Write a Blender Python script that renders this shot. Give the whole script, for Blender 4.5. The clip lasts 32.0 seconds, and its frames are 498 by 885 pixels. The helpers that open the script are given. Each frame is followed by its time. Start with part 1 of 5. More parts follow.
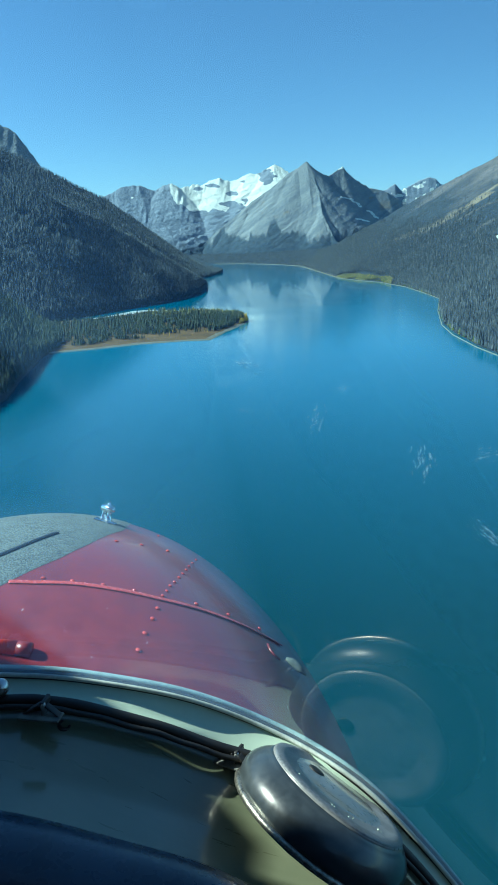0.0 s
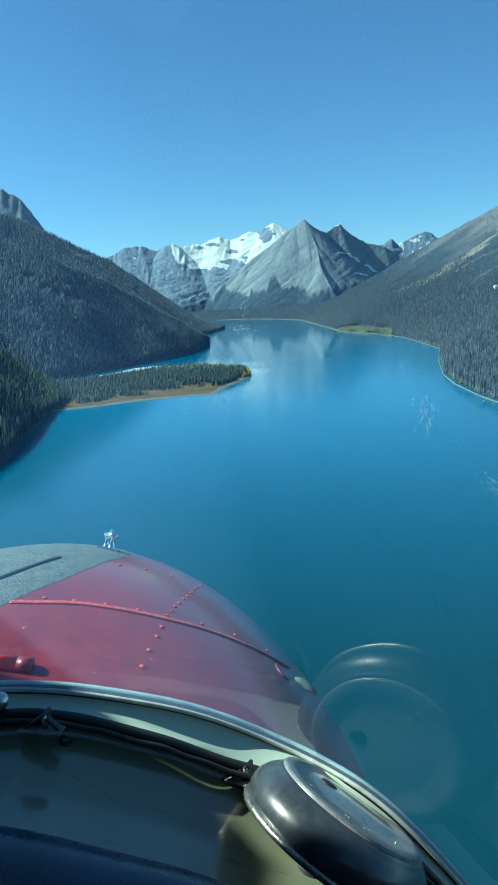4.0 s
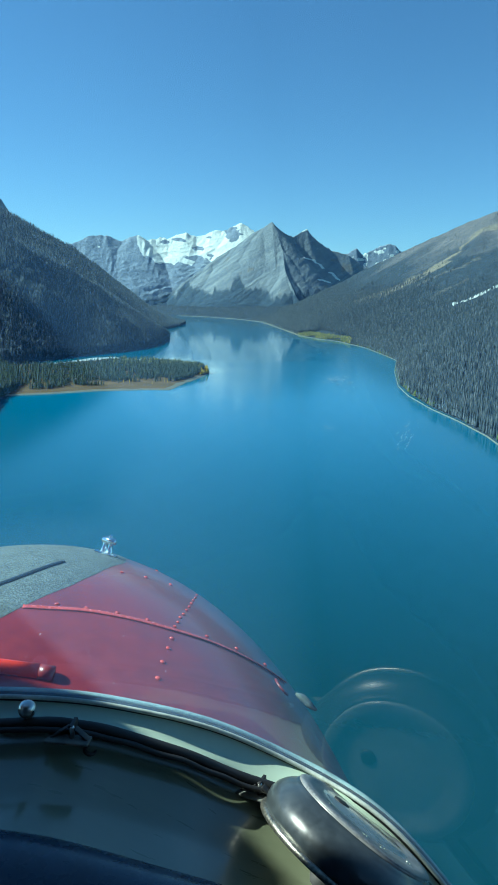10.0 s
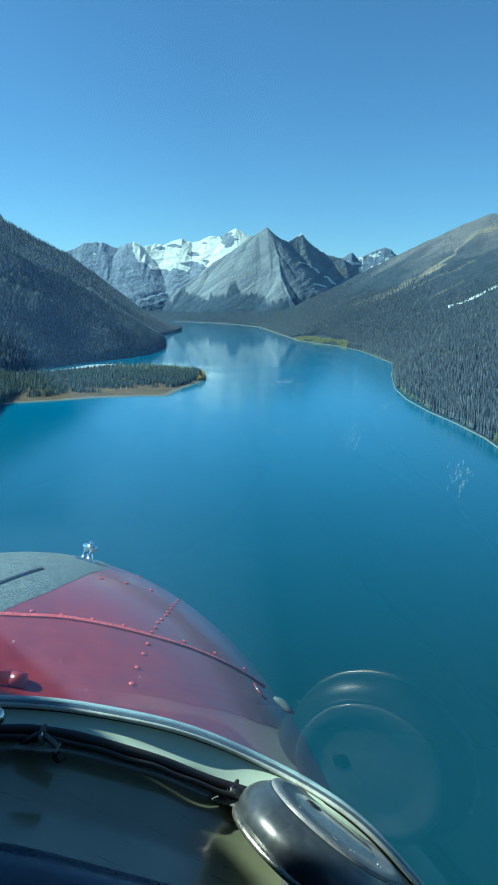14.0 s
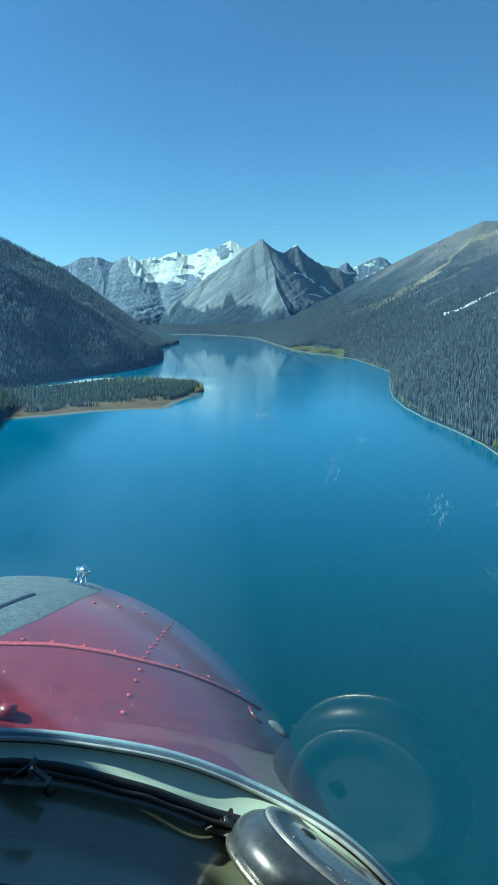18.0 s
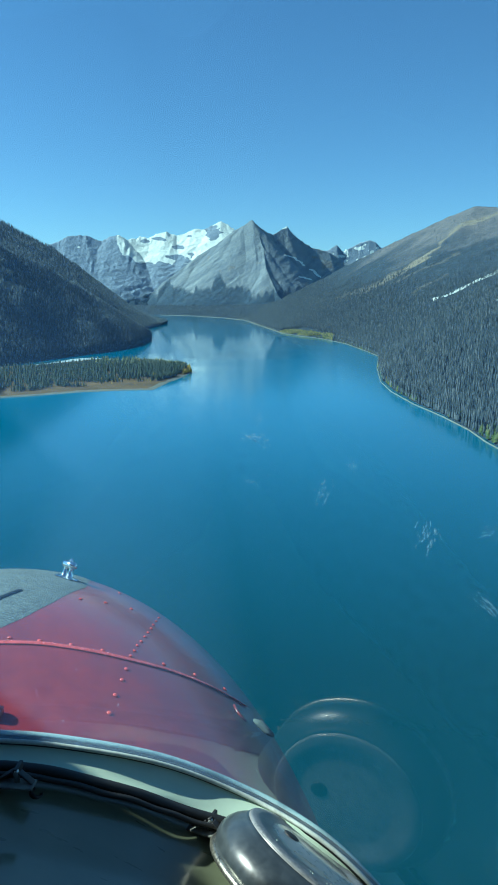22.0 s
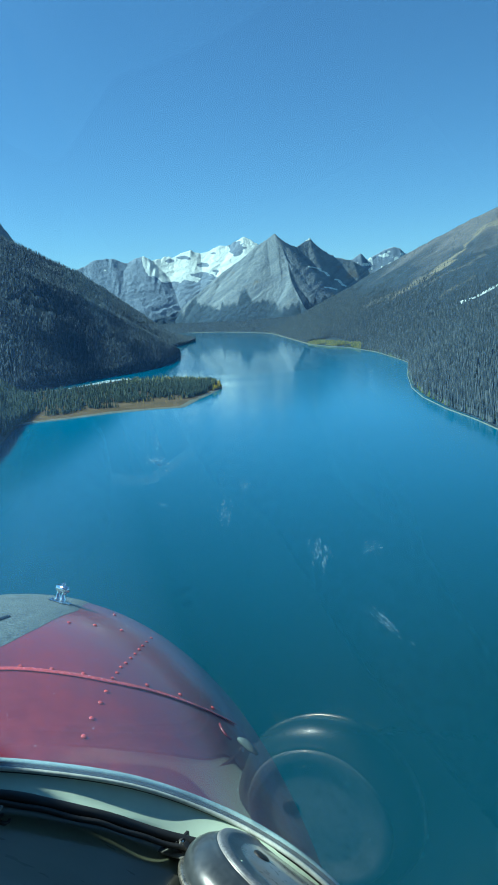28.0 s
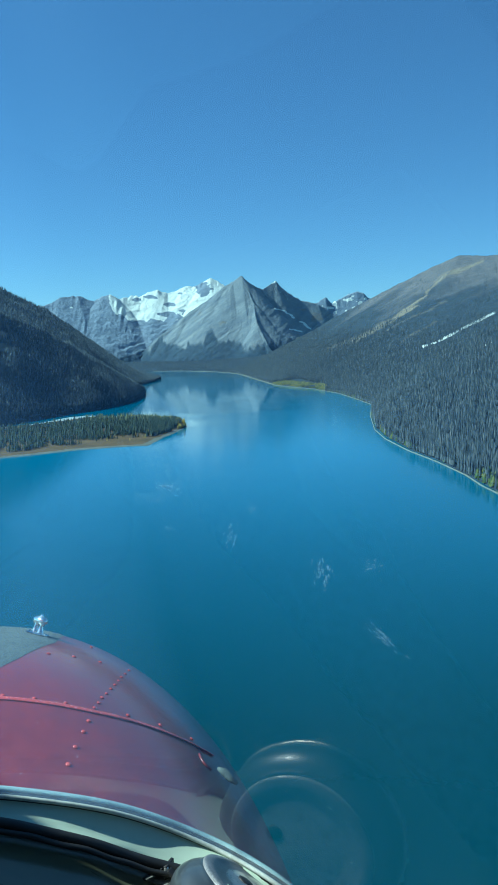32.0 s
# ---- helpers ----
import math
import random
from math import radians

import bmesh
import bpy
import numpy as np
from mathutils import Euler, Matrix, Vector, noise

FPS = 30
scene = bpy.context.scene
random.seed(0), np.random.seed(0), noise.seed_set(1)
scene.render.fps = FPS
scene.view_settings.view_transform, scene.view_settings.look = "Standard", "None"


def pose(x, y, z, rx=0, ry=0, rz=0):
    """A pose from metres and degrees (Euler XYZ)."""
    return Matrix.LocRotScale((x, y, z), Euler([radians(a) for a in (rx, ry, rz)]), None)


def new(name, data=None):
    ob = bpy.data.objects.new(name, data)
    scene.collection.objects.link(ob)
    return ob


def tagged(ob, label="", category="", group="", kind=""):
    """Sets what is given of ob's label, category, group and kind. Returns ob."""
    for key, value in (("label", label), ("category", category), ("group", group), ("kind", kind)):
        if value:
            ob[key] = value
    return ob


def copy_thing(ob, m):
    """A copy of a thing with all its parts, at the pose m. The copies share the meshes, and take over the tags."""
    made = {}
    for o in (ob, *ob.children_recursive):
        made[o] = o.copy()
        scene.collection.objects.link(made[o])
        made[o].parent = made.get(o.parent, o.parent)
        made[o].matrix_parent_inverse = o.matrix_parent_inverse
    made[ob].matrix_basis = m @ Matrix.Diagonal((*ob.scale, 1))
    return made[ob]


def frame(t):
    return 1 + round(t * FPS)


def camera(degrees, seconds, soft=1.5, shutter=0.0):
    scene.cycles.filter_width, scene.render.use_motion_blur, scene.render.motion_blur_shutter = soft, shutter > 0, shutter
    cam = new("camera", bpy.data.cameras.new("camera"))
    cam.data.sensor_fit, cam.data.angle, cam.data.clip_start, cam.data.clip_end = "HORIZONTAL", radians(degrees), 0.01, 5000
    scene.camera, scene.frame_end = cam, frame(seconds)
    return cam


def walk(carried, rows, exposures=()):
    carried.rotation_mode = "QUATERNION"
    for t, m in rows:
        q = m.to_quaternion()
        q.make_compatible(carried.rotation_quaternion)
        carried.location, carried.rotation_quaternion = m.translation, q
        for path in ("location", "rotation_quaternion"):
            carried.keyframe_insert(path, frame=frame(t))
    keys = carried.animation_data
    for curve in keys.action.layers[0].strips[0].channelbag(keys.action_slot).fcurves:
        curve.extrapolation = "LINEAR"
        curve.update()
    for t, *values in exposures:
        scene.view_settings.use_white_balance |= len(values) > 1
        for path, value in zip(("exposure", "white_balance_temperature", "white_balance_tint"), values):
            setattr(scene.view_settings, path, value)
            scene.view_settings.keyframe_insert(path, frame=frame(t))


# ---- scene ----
EYE = 80.0          # height of the cockpit above the lake


def view(x, y, z, tilt, lean, turn):
    return pose(x, y, z, 0, 0, turn) @ pose(0, 0, 0, tilt, 0, 0) @ pose(0, 0, 0, 0, 0, lean)


cam = camera(37.0, 32.0, soft=1.7)
walk(cam, [
    (0, view(0.0471, 0.0237, 79.9940, 75.188, -1.751, 4.306)),
    (0.5, view(0.0347, 0.0201, 79.9633, 75.505, -1.080, 3.378)),
    (1, view(0.0241, 0.0196, 79.9276, 75.812, -0.336, 2.593)),
    (1.5, view(0.0274, 0.0162, 79.9005, 76.183, -0.256, 2.227)),
    (2, view(0.0195, 0.0138, 79.8721, 76.725, -0.515, 2.226)),
    (2.5, view(0.0305, 0.0044, 79.8779, 77.405, -0.353, 2.410)),
    (3, view(0.0474, -0.0034, 79.8834, 78.181, -1.785, 3.313)),
    (3.5, view(0.0581, 0.0066, 79.8907, 78.894, -2.921, 4.102)),
    (4, view(0.0489, 0.0170, 79.9130, 79.289, -3.110, 4.508)),
    (4.5, view(0.0229, 0.0107, 79.9432, 79.527, -2.247, 4.417)),
    (6.5, view(-0.0272, 0.0079, 79.9753, 79.656, -0.812, 3.454)),
    (7, view(-0.0384, 0.0064, 79.9828, 79.227, -0.556, 3.021)),
    (7.5, view(-0.0556, 0.0066, 79.9786, 78.785, 0.149, 2.422)),
    (8, view(-0.0708, 0.0011, 79.9697, 78.560, 0.622, 1.942)),
    (8.5, view(-0.0760, 0.0038, 79.9645, 78.550, 0.990, 1.576)),
    (9, view(-0.0825, -0.0026, 79.9664, 78.701, 1.572, 1.233)),
    (9.5, view(-0.0757, -0.0034, 79.9658, 78.937, 1.098, 1.159)),
    (10, view(-0.0817, -0.0173, 79.9625, 79.194, 1.357, 0.848)),
    (10.5, view(-0.0755, -0.0236, 79.9556, 79.352, 1.311, 0.584)),
    (11, view(-0.0747, -0.0353, 79.9557, 79.443, 1.364, 0.319)),
    (11.5, view(-0.0554, -0.0256, 79.9502, 79.442, 1.350, 0.191)),
    (12, view(-0.0282, -0.0109, 79.9496, 79.419, 0.840, 0.273)),
    (12.5, view(-0.0371, -0.0155, 79.9522, 79.342, 1.087, 0.168)),
    (13, view(-0.0309, -0.0181, 79.9529, 79.377, 0.817, 0.348)),
    (13.5, view(-0.0365, -0.0167, 79.9536, 79.412, 0.592, 0.512)),
    (14, view(-0.0333, -0.0179, 79.9619, 79.573, 0.637, 0.695)),
    (14.5, view(-0.0230, -0.0126, 79.9662, 79.725, 0.495, 1.000)),
    (16.5, view(-0.0047, -0.0036, 79.9710, 80.086, -0.172, 1.646)),
    (17, view(0.0004, 0.0010, 79.9730, 80.301, -1.106, 1.511)),
    (17.5, view(-0.0099, -0.0087, 79.9797, 80.494, -1.017, 1.104)),
    (18, view(-0.0140, -0.0087, 79.9832, 80.419, -0.480, 0.612)),
    (18.5, view(-0.0092, -0.0138, 79.9866, 80.219, -0.103, 0.290)),
    (19, view(-0.0014, -0.0147, 79.9923, 79.926, -0.055, 0.157)),
    (19.5, view(0.0038, -0.0092, 79.9989, 79.674, 0.125, 0.045)),
    (20, view(-0.0000, -0.0000, 80.0000, 79.512, 0.000, 0.000)),
    (20.5, view(-0.0112, -0.0055, 80.0080, 79.296, 0.404, -0.278)),
    (21, view(-0.0227, -0.0074, 80.0099, 79.147, 0.722, -0.490)),
    (21.5, view(-0.0219, -0.0096, 80.0166, 79.087, 0.832, -0.582)),
    (22, view(-0.0171, -0.0032, 80.0210, 79.074, 0.494, -0.389)),
    (22.5, view(0.0058, 0.0015, 80.0208, 79.171, -0.114, 0.019)),
    (23, view(0.0106, -0.0007, 80.0271, 79.283, -0.380, 0.371)),
    (23.5, view(0.0137, -0.0004, 80.0226, 79.379, -0.312, 0.647)),
    (24, view(0.0217, -0.0048, 80.0182, 79.488, -0.214, 0.905)),
    (24.5, view(0.0377, 0.0053, 80.0107, 79.601, -0.565, 1.232)),
    (25, view(0.0453, -0.0042, 80.0171, 79.739, -0.822, 1.436)),
    (25.5, view(0.0572, -0.0063, 80.0175, 79.815, -1.258, 1.608)),
    (27.5, view(0.1095, -0.0002, 80.0212, 80.012, -2.360, 2.027)),
    (28, view(0.1125, -0.0061, 80.0278, 80.156, -2.690, 2.169)),
    (28.5, view(0.1072, -0.0071, 80.0316, 80.270, -2.601, 2.119)),
    (29, view(0.0915, -0.0075, 80.0342, 80.325, -2.043, 1.848)),
    (29.5, view(0.0874, -0.0091, 80.0377, 80.378, -1.847, 1.614)),
    (30, view(0.0815, -0.0055, 80.0369, 80.576, -1.661, 1.317)),
    (30.5, view(0.0862, -0.0072, 80.0337, 80.957, -1.774, 1.115)),
    (31, view(0.0757, -0.0229, 80.0387, 81.591, -1.412, 0.588)),
    (31.5, view(0.0667, -0.0340, 80.0306, 82.356, -1.248, -0.089)),
    (32, view(0.0709, -0.0621, 80.0262, 83.084, -1.442, -0.736)),
], exposures=[(0.0, 1.29, 5850, -12.0), (8.0, 1.25, 5820, -12.0), (16.0, 1.22, 5780, -12.0), (24.0, 1.2, 5700, -12.0), (30.0, 1.17, 5580, -12.0), (32.0, 1.1, 5450, -12.0)])

# ---- world and sun ----
SUN = Vector((-0.72, 0.08, 0.69)).normalized()
world = bpy.data.worlds.new("sky")
scene.world = world
world.use_nodes = True
wn = world.node_tree.nodes
sky = wn.new("ShaderNodeTexSky")
sky.sky_type, sky.sun_disc = "NISHITA", False
sky.sun_elevation = math.asin(SUN.z)
sky.sun_rotation = math.atan2(SUN.x, SUN.y)
sky.altitude, sky.air_density, sky.dust_density, sky.ozone_density = 1500, 1.0, 0.0, 3.0
wn["Background"].inputs[1].default_value = 0.066
world.node_tree.links.new(sky.outputs[0], wn["Background"].inputs[0])
sun = new("sun", bpy.data.lights.new("sun", "SUN"))
sun.data.energy, sun.data.angle, sun.data.color = 4.4, radians(0.5), (1.0, 0.95, 0.86)
sun.matrix_world = Matrix.Translation((0, 0, 300)) @ SUN.to_track_quat("Z", "Y").to_matrix().to_4x4()


# ---- materials ----
def nodes_of(name):
    m = bpy.data.materials.new(name)
    m.use_nodes = True
    return m, m.node_tree.nodes, m.node_tree.links, m.node_tree.nodes["Principled BSDF"]


def tex(n, l, kind, coord, scale, **opt):
    t = n.new("ShaderNodeTex" + kind)
    t.inputs["Scale"].default_value = scale
    for key, value in opt.items():
        t.inputs[key].default_value = value
    l.new(coord, t.inputs["Vector"])
    return t


def ramp(n, l, fac, stops):
    r = n.new("ShaderNodeValToRGB")
    while len(r.color_ramp.elements) < len(stops):
        r.color_ramp.elements.new(0.5)
    for e, (p, c) in zip(r.color_ramp.elements, stops):
        e.position, e.color = p, (*c, 1)
    l.new(fac, r.inputs[0])
    return r.outputs[0]


def mixed(n, l, fac, a, b, mode="MIX"):
    x = n.new("ShaderNodeMix")
    x.data_type, x.blend_type = "RGBA", mode
    for socket, v in ((x.inputs[0], fac), (x.inputs[6], a), (x.inputs[7], b)):
        if hasattr(v, "links"):
            l.new(v, socket)
        elif isinstance(v, tuple):
            socket.default_value = (*v, 1)
        else:
            socket.default_value = v
    return x.outputs[2]


def bump(n, l, height, strength, dist, bsdf):
    b = n.new("ShaderNodeBump")
    b.inputs["Strength"].default_value, b.inputs["Distance"].default_value = strength, dist
    l.new(height, b.inputs["Height"])
    l.new(b.outputs[0], bsdf.inputs["Normal"])


def paint(name, colour, rough, metal=0.0, wear=0.15, scale=20.0, relief=0.15, dist=0.002, coat=0.0, dark=0.6, light=1.25):
    """A painted or plain surface with stains at two scales and a fine relief."""
    m, n, l, p = nodes_of(name)
    co = n.new("ShaderNodeTexCoord").outputs["Object"]
    a = tex(n, l, "Noise", co, scale, Detail=6)
    b = tex(n, l, "Noise", co, scale * 9, Detail=5)
    c = tuple(v * dark for v in colour)
    d = tuple(min(0.95, v * light) for v in colour)
    base = ramp(n, l, a.outputs[0], [(0.3, c), (0.5, colour), (0.75, d)])
    base = mixed(n, l, wear, base, ramp(n, l, b.outputs[0], [(0.35, c), (0.65, d)]))
    l.new(base, p.inputs["Base Color"])
    rr = n.new("ShaderNodeMapRange")
    rr.inputs[3].default_value, rr.inputs[4].default_value = max(0.03, rough - 0.12), min(1, rough + 0.12)
    l.new(b.outputs[0], rr.inputs[0])
    l.new(rr.outputs[0], p.inputs["Roughness"])
    p.inputs["Metallic"].default_value = metal
    p.inputs["Coat Weight"].default_value = coat
    bump(n, l, b.outputs[0], relief, dist, p)
    return m


def foliage(name, stops, rough=0.75):
    """Needles or leaves: every tree has its own tone."""
    m, n, l, p = nodes_of(name)
    geo = n.new("ShaderNodeNewGeometry")
    co = n.new("ShaderNodeTexCoord").outputs["Object"]
    a = tex(n, l, "Noise", co, 0.9, Detail=4)
    base = ramp(n, l, geo.outputs["Random Per Island"], stops)
    base = mixed(n, l, 0.5, base, ramp(n, l, a.outputs[0], [(0.35, (0.35, 0.35, 0.35)), (0.7, (1, 1, 1))]), "MULTIPLY")
    l.new(base, p.inputs["Base Color"])
    p.inputs["Roughness"].default_value = rough
    p.inputs["Specular IOR Level"].default_value = 0.2
    return m


def mountain_rock(name, rock, dark, veg, dip=0.3, beds=0.3, grain=0.35):
    """Bedded rock with scree, scrub where the attribute veg says so and snow where snow does."""
    m, n, l, p = nodes_of(name)
    co = n.new("ShaderNodeTexCoord").outputs["Object"]
    turned = n.new("ShaderNodeMapping")
    turned.inputs["Rotation"].default_value = (0.0, math.atan(dip), 0.0)
    l.new(co, turned.inputs[0])
    mp = n.new("ShaderNodeMapping")
    mp.inputs["Scale"].default_value = (0.0035, 0.0035, 0.045)
    l.new(turned.outputs[0], mp.inputs[0])
    w = tex(n, l, "Noise", mp.outputs[0], 1.0, Detail=7, Roughness=0.62, Distortion=0.25)
    big = tex(n, l, "Noise", co, 0.006, Detail=8, Roughness=0.65)
    fine = tex(n, l, "Noise", co, 0.05, Detail=9, Roughness=0.7)
    base = ramp(n, l, big.outputs[0], [(0.3, dark), (0.52, rock), (0.75, tuple(min(0.6, v * 1.35) for v in rock))])
    base = mixed(n, l, beds, base, ramp(n, l, w.outputs[0], [(0.36, dark), (0.64, tuple(min(0.6, v * 1.3) for v in rock))]))
    base = mixed(n, l, grain, base, ramp(n, l, fine.outputs[0], [(0.35, dark), (0.62, tuple(min(0.6, v * 1.3) for v in rock))]))
    va = n.new("ShaderNodeAttribute")
    va.attribute_name = "veg"
    green = ramp(n, l, fine.outputs[0], [(0.3, tuple(v * 0.6 for v in veg)), (0.7, tuple(v * 1.3 for v in veg))])
    base = mixed(n, l, va.outputs["Fac"], base, green)
    pa = n.new("ShaderNodeAttribute")
    pa.attribute_name = "pale"
    base = mixed(n, l, pa.outputs["Fac"], base, ramp(n, l, fine.outputs[0], [(0.3, (0.19, 0.145, 0.10)), (0.7, (0.37, 0.29, 0.205))]))
    sa = n.new("ShaderNodeAttribute")
    sa.attribute_name = "snow"
    add = n.new("ShaderNodeMath")
    add.operation = "MULTIPLY_ADD"
    l.new(fine.outputs[0], add.inputs[0])
    add.inputs[1].default_value = 0.7
    l.new(sa.outputs["Fac"], add.inputs[2])
    sf = ramp(n, l, add.outputs[0], [(0.80, (0, 0, 0)), (0.88, (1, 1, 1))])
    base = mixed(n, l, sf, base, ramp(n, l, big.outputs[0], [(0.3, (0.78, 0.73, 0.62)), (0.7, (0.92, 0.86, 0.74))]))
    l.new(base, p.inputs["Base Color"])
    p.inputs["Roughness"].default_value = 0.9
    p.inputs["Specular IOR Level"].default_value = 0.15
    both = n.new("ShaderNodeMath")
    both.operation = "MULTIPLY_ADD"
    l.new(w.outputs[0], both.inputs[0])
    both.inputs[1].default_value = beds
    l.new(fine.outputs[0], both.inputs[2])
    bump(n, l, both.outputs[0], 0.9, 13.0, p)
    return m


def ground_mat(name, a, b, scale):
    m, n, l, p = nodes_of(name)
    co = n.new("ShaderNodeTexCoord").outputs["Object"]
    t = tex(n, l, "Noise", co, scale, Detail=8, Roughness=0.65)
    u = tex(n, l, "Noise", co, scale * 12, Detail=5)
    base = mixed(n, l, 0.4, ramp(n, l, t.outputs[0], [(0.3, a), (0.7, b)]), ramp(n, l, u.outputs[0], [(0.3, a), (0.7, b)]))
    l.new(base, p.inputs["Base Color"])
    p.inputs["Roughness"].default_value = 0.95
    p.inputs["Specular IOR Level"].default_value = 0.1
    bump(n, l, u.outputs[0], 0.5, 0.4, p)
    return m


CALM = [(-172.7, 1196.9), (179.9, 1196.9)]


def water_mat():
    """Silty lake: wind-ruffled in front, calm at the sheltered far end; low-angle sky sheen painted in."""
    m, n, l, p = nodes_of("lake_water")
    co = n.new("ShaderNodeTexCoord").outputs["Object"]
    big = tex(n, l, "Noise", co, 0.004, Detail=3)
    p.inputs["IOR"].default_value = 1.45
    mp = n.new("ShaderNodeMapping")
    mp.inputs["Scale"].default_value = (1.0, 0.45, 1.0)
    l.new(co, mp.inputs[0])
    r = tex(n, l, "Noise", mp.outputs[0], 0.35, Detail=4, Roughness=0.55)
    lanes = n.new("ShaderNodeMapping")
    lanes.inputs["Scale"].default_value = (0.0016, 0.009, 0.0)
    l.new(co, lanes.inputs[0])
    wind = tex(n, l, "Noise", lanes.outputs[0], 1.0, Detail=4)
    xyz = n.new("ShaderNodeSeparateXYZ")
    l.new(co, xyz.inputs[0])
    # Colour pales with distance, imitating the sky's reflection at low angles.
    sky_sheen = n.new("ShaderNodeMapRange")
    sky_sheen.inputs[1].default_value, sky_sheen.inputs[2].default_value = 150.0, 580.0
    l.new(xyz.outputs[1], sky_sheen.inputs[0])
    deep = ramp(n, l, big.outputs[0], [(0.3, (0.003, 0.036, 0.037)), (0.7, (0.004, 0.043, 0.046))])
    sheen_tone = ramp(n, l, big.outputs[0], [(0.3, (0.004, 0.140, 0.240)), (0.7, (0.005, 0.160, 0.270))])
    l.new(mixed(n, l, sky_sheen.outputs[0], deep, sheen_tone), p.inputs["Base Color"])
    far = n.new("ShaderNodeMath")
    far.operation = "MULTIPLY_ADD"
    l.new(wind.outputs[0], far.inputs[0])
    far.inputs[1].default_value = 900.0
    lee = n.new("ShaderNodeMath")
    lee.operation = "MULTIPLY_ADD"
    l.new(xyz.outputs[0], lee.inputs[0])
    lee.inputs[1].default_value = -2.2
    l.new(xyz.outputs[1], lee.inputs[2])
    l.new(lee.outputs[0], far.inputs[2])
    edge = 0.5 * (CALM[0][1] + CALM[1][1]) + 290.0
    calm = n.new("ShaderNodeMapRange")
    calm.inputs[1].default_value, calm.inputs[2].default_value = edge - 130, edge + 130
    calm.inputs[3].default_value, calm.inputs[4].default_value = 0.13, 0.035
    l.new(far.outputs[0], calm.inputs[0])
    l.new(calm.outputs[0], p.inputs["Roughness"])
    bump(n, l, r.outputs[0], 0.09, 0.4, p)
    return m


def glass_mat():
    """Tinted, slightly dusty windshield; its blue film also stands in for air haze."""
    m, n, l, p = nodes_of("windshield_glass")
    n.remove(p)
    t = n.new("ShaderNodeBsdfTransparent")
    t.inputs[0].default_value = (0.64, 0.87, 1.0, 1)
    g = n.new("ShaderNodeBsdfGlossy")
    g.inputs["Roughness"].default_value = 0.015
    # Dust film, tinted blue to lay a haze-like veil over the whole view.
    d = n.new("ShaderNodeBsdfTranslucent")
    d.inputs[0].default_value = (0.24, 0.47, 0.88, 1)
    co = n.new("ShaderNodeTexCoord").outputs["Object"]
    dust = tex(n, l, "Noise", co, 5.0, Detail=6)
    mr = n.new("ShaderNodeMapRange")
    mr.inputs[1].default_value, mr.inputs[2].default_value = 0.3, 0.75
    mr.inputs[3].default_value, mr.inputs[4].default_value = 0.145, 0.168
    l.new(dust.outputs[0], mr.inputs[0])
    a = n.new("ShaderNodeMixShader")
    l.new(mr.outputs[0], a.inputs[0])
    front, film = n.new("ShaderNodeBsdfDiffuse"), n.new("ShaderNodeMixShader")
    front.inputs[0].default_value = (0.24, 0.47, 0.88, 1)
    film.inputs[0].default_value = 0.4
    l.new(d.outputs[0], film.inputs[1])
    l.new(front.outputs[0], film.inputs[2])
    l.new(t.outputs[0], a.inputs[1])
    l.new(film.outputs[0], a.inputs[2])
    f = n.new("ShaderNodeFresnel")
    f.inputs[0].default_value = 1.6
    b = n.new("ShaderNodeMixShader")
    l.new(f.outputs[0], b.inputs[0])
    l.new(a.outputs[0], b.inputs[1])
    l.new(g.outputs[0], b.inputs[2])
    l.new(b.outputs[0], n["Material Output"].inputs[0])
    return m


M_WATER = water_mat()
M_GLASS = glass_mat()
# Air haze is put into the colour: dark rock and foot forest lean blue.
M_ROCK = mountain_rock("hazed_grey_rock", (0.272, 0.264, 0.246), (0.135, 0.152, 0.178), (0.060, 0.080, 0.100), dip=0.72, beds=0.72, grain=0.34)
# Rock of the farthest ranges, tinted bluer still for the haze before them.
M_ROCK_FAR = mountain_rock("hazed_far_rock", (0.270, 0.288, 0.318), (0.132, 0.152, 0.186), (0.060, 0.080, 0.100), dip=0.25, beds=0.5, grain=0.45)
# Brown slope; its scrub colour is shifted to blue to stand for haze.
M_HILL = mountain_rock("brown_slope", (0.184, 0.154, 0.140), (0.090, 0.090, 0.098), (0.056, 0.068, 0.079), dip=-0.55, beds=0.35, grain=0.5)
M_FLOOR = ground_mat("forest_floor", (0.045, 0.050, 0.044), (0.075, 0.075, 0.062), 0.02)
M_STONE = ground_mat("shore_stones", (0.11, 0.10, 0.075), (0.27, 0.25, 0.19), 0.3)
M_PALE = ground_mat("washed_gravel", (0.34, 0.35, 0.33), (0.55, 0.55, 0.52), 0.05)
M_BED = ground_mat("lake_bed", (0.02, 0.08, 0.09), (0.04, 0.12, 0.12), 0.01)
M_GRASS = ground_mat("dry_shore_grass", (0.060, 0.043, 0.022), (0.22, 0.13, 0.06), 0.06)
# Needle tones carry painted haze: greyer and bluer than the trees themselves.
M_CONIFER = foliage("hazed_conifer_needles", [(0.0, (0.036, 0.047, 0.053)), (0.5, (0.070, 0.082, 0.087)), (0.82, (0.110, 0.119, 0.120)), (1.0, (0.20, 0.19, 0.18))])
M_SPRUCE = foliage("spruce_needles", [(0.0, (0.026, 0.042, 0.024)), (0.5, (0.042, 0.060, 0.034)), (1.0, (0.085, 0.090, 0.050))])
M_LARCH = foliage("yellow_leaves", [(0.0, (0.55, 0.30, 0.02)), (0.6, (0.75, 0.46, 0.04)), (1.0, (0.50, 0.40, 0.07))])
M_ASPEN = foliage("light_green_leaves", [(0.0, (0.06, 0.09, 0.02)), (0.6, (0.10, 0.13, 0.035)), (1.0, (0.18, 0.17, 0.04))])
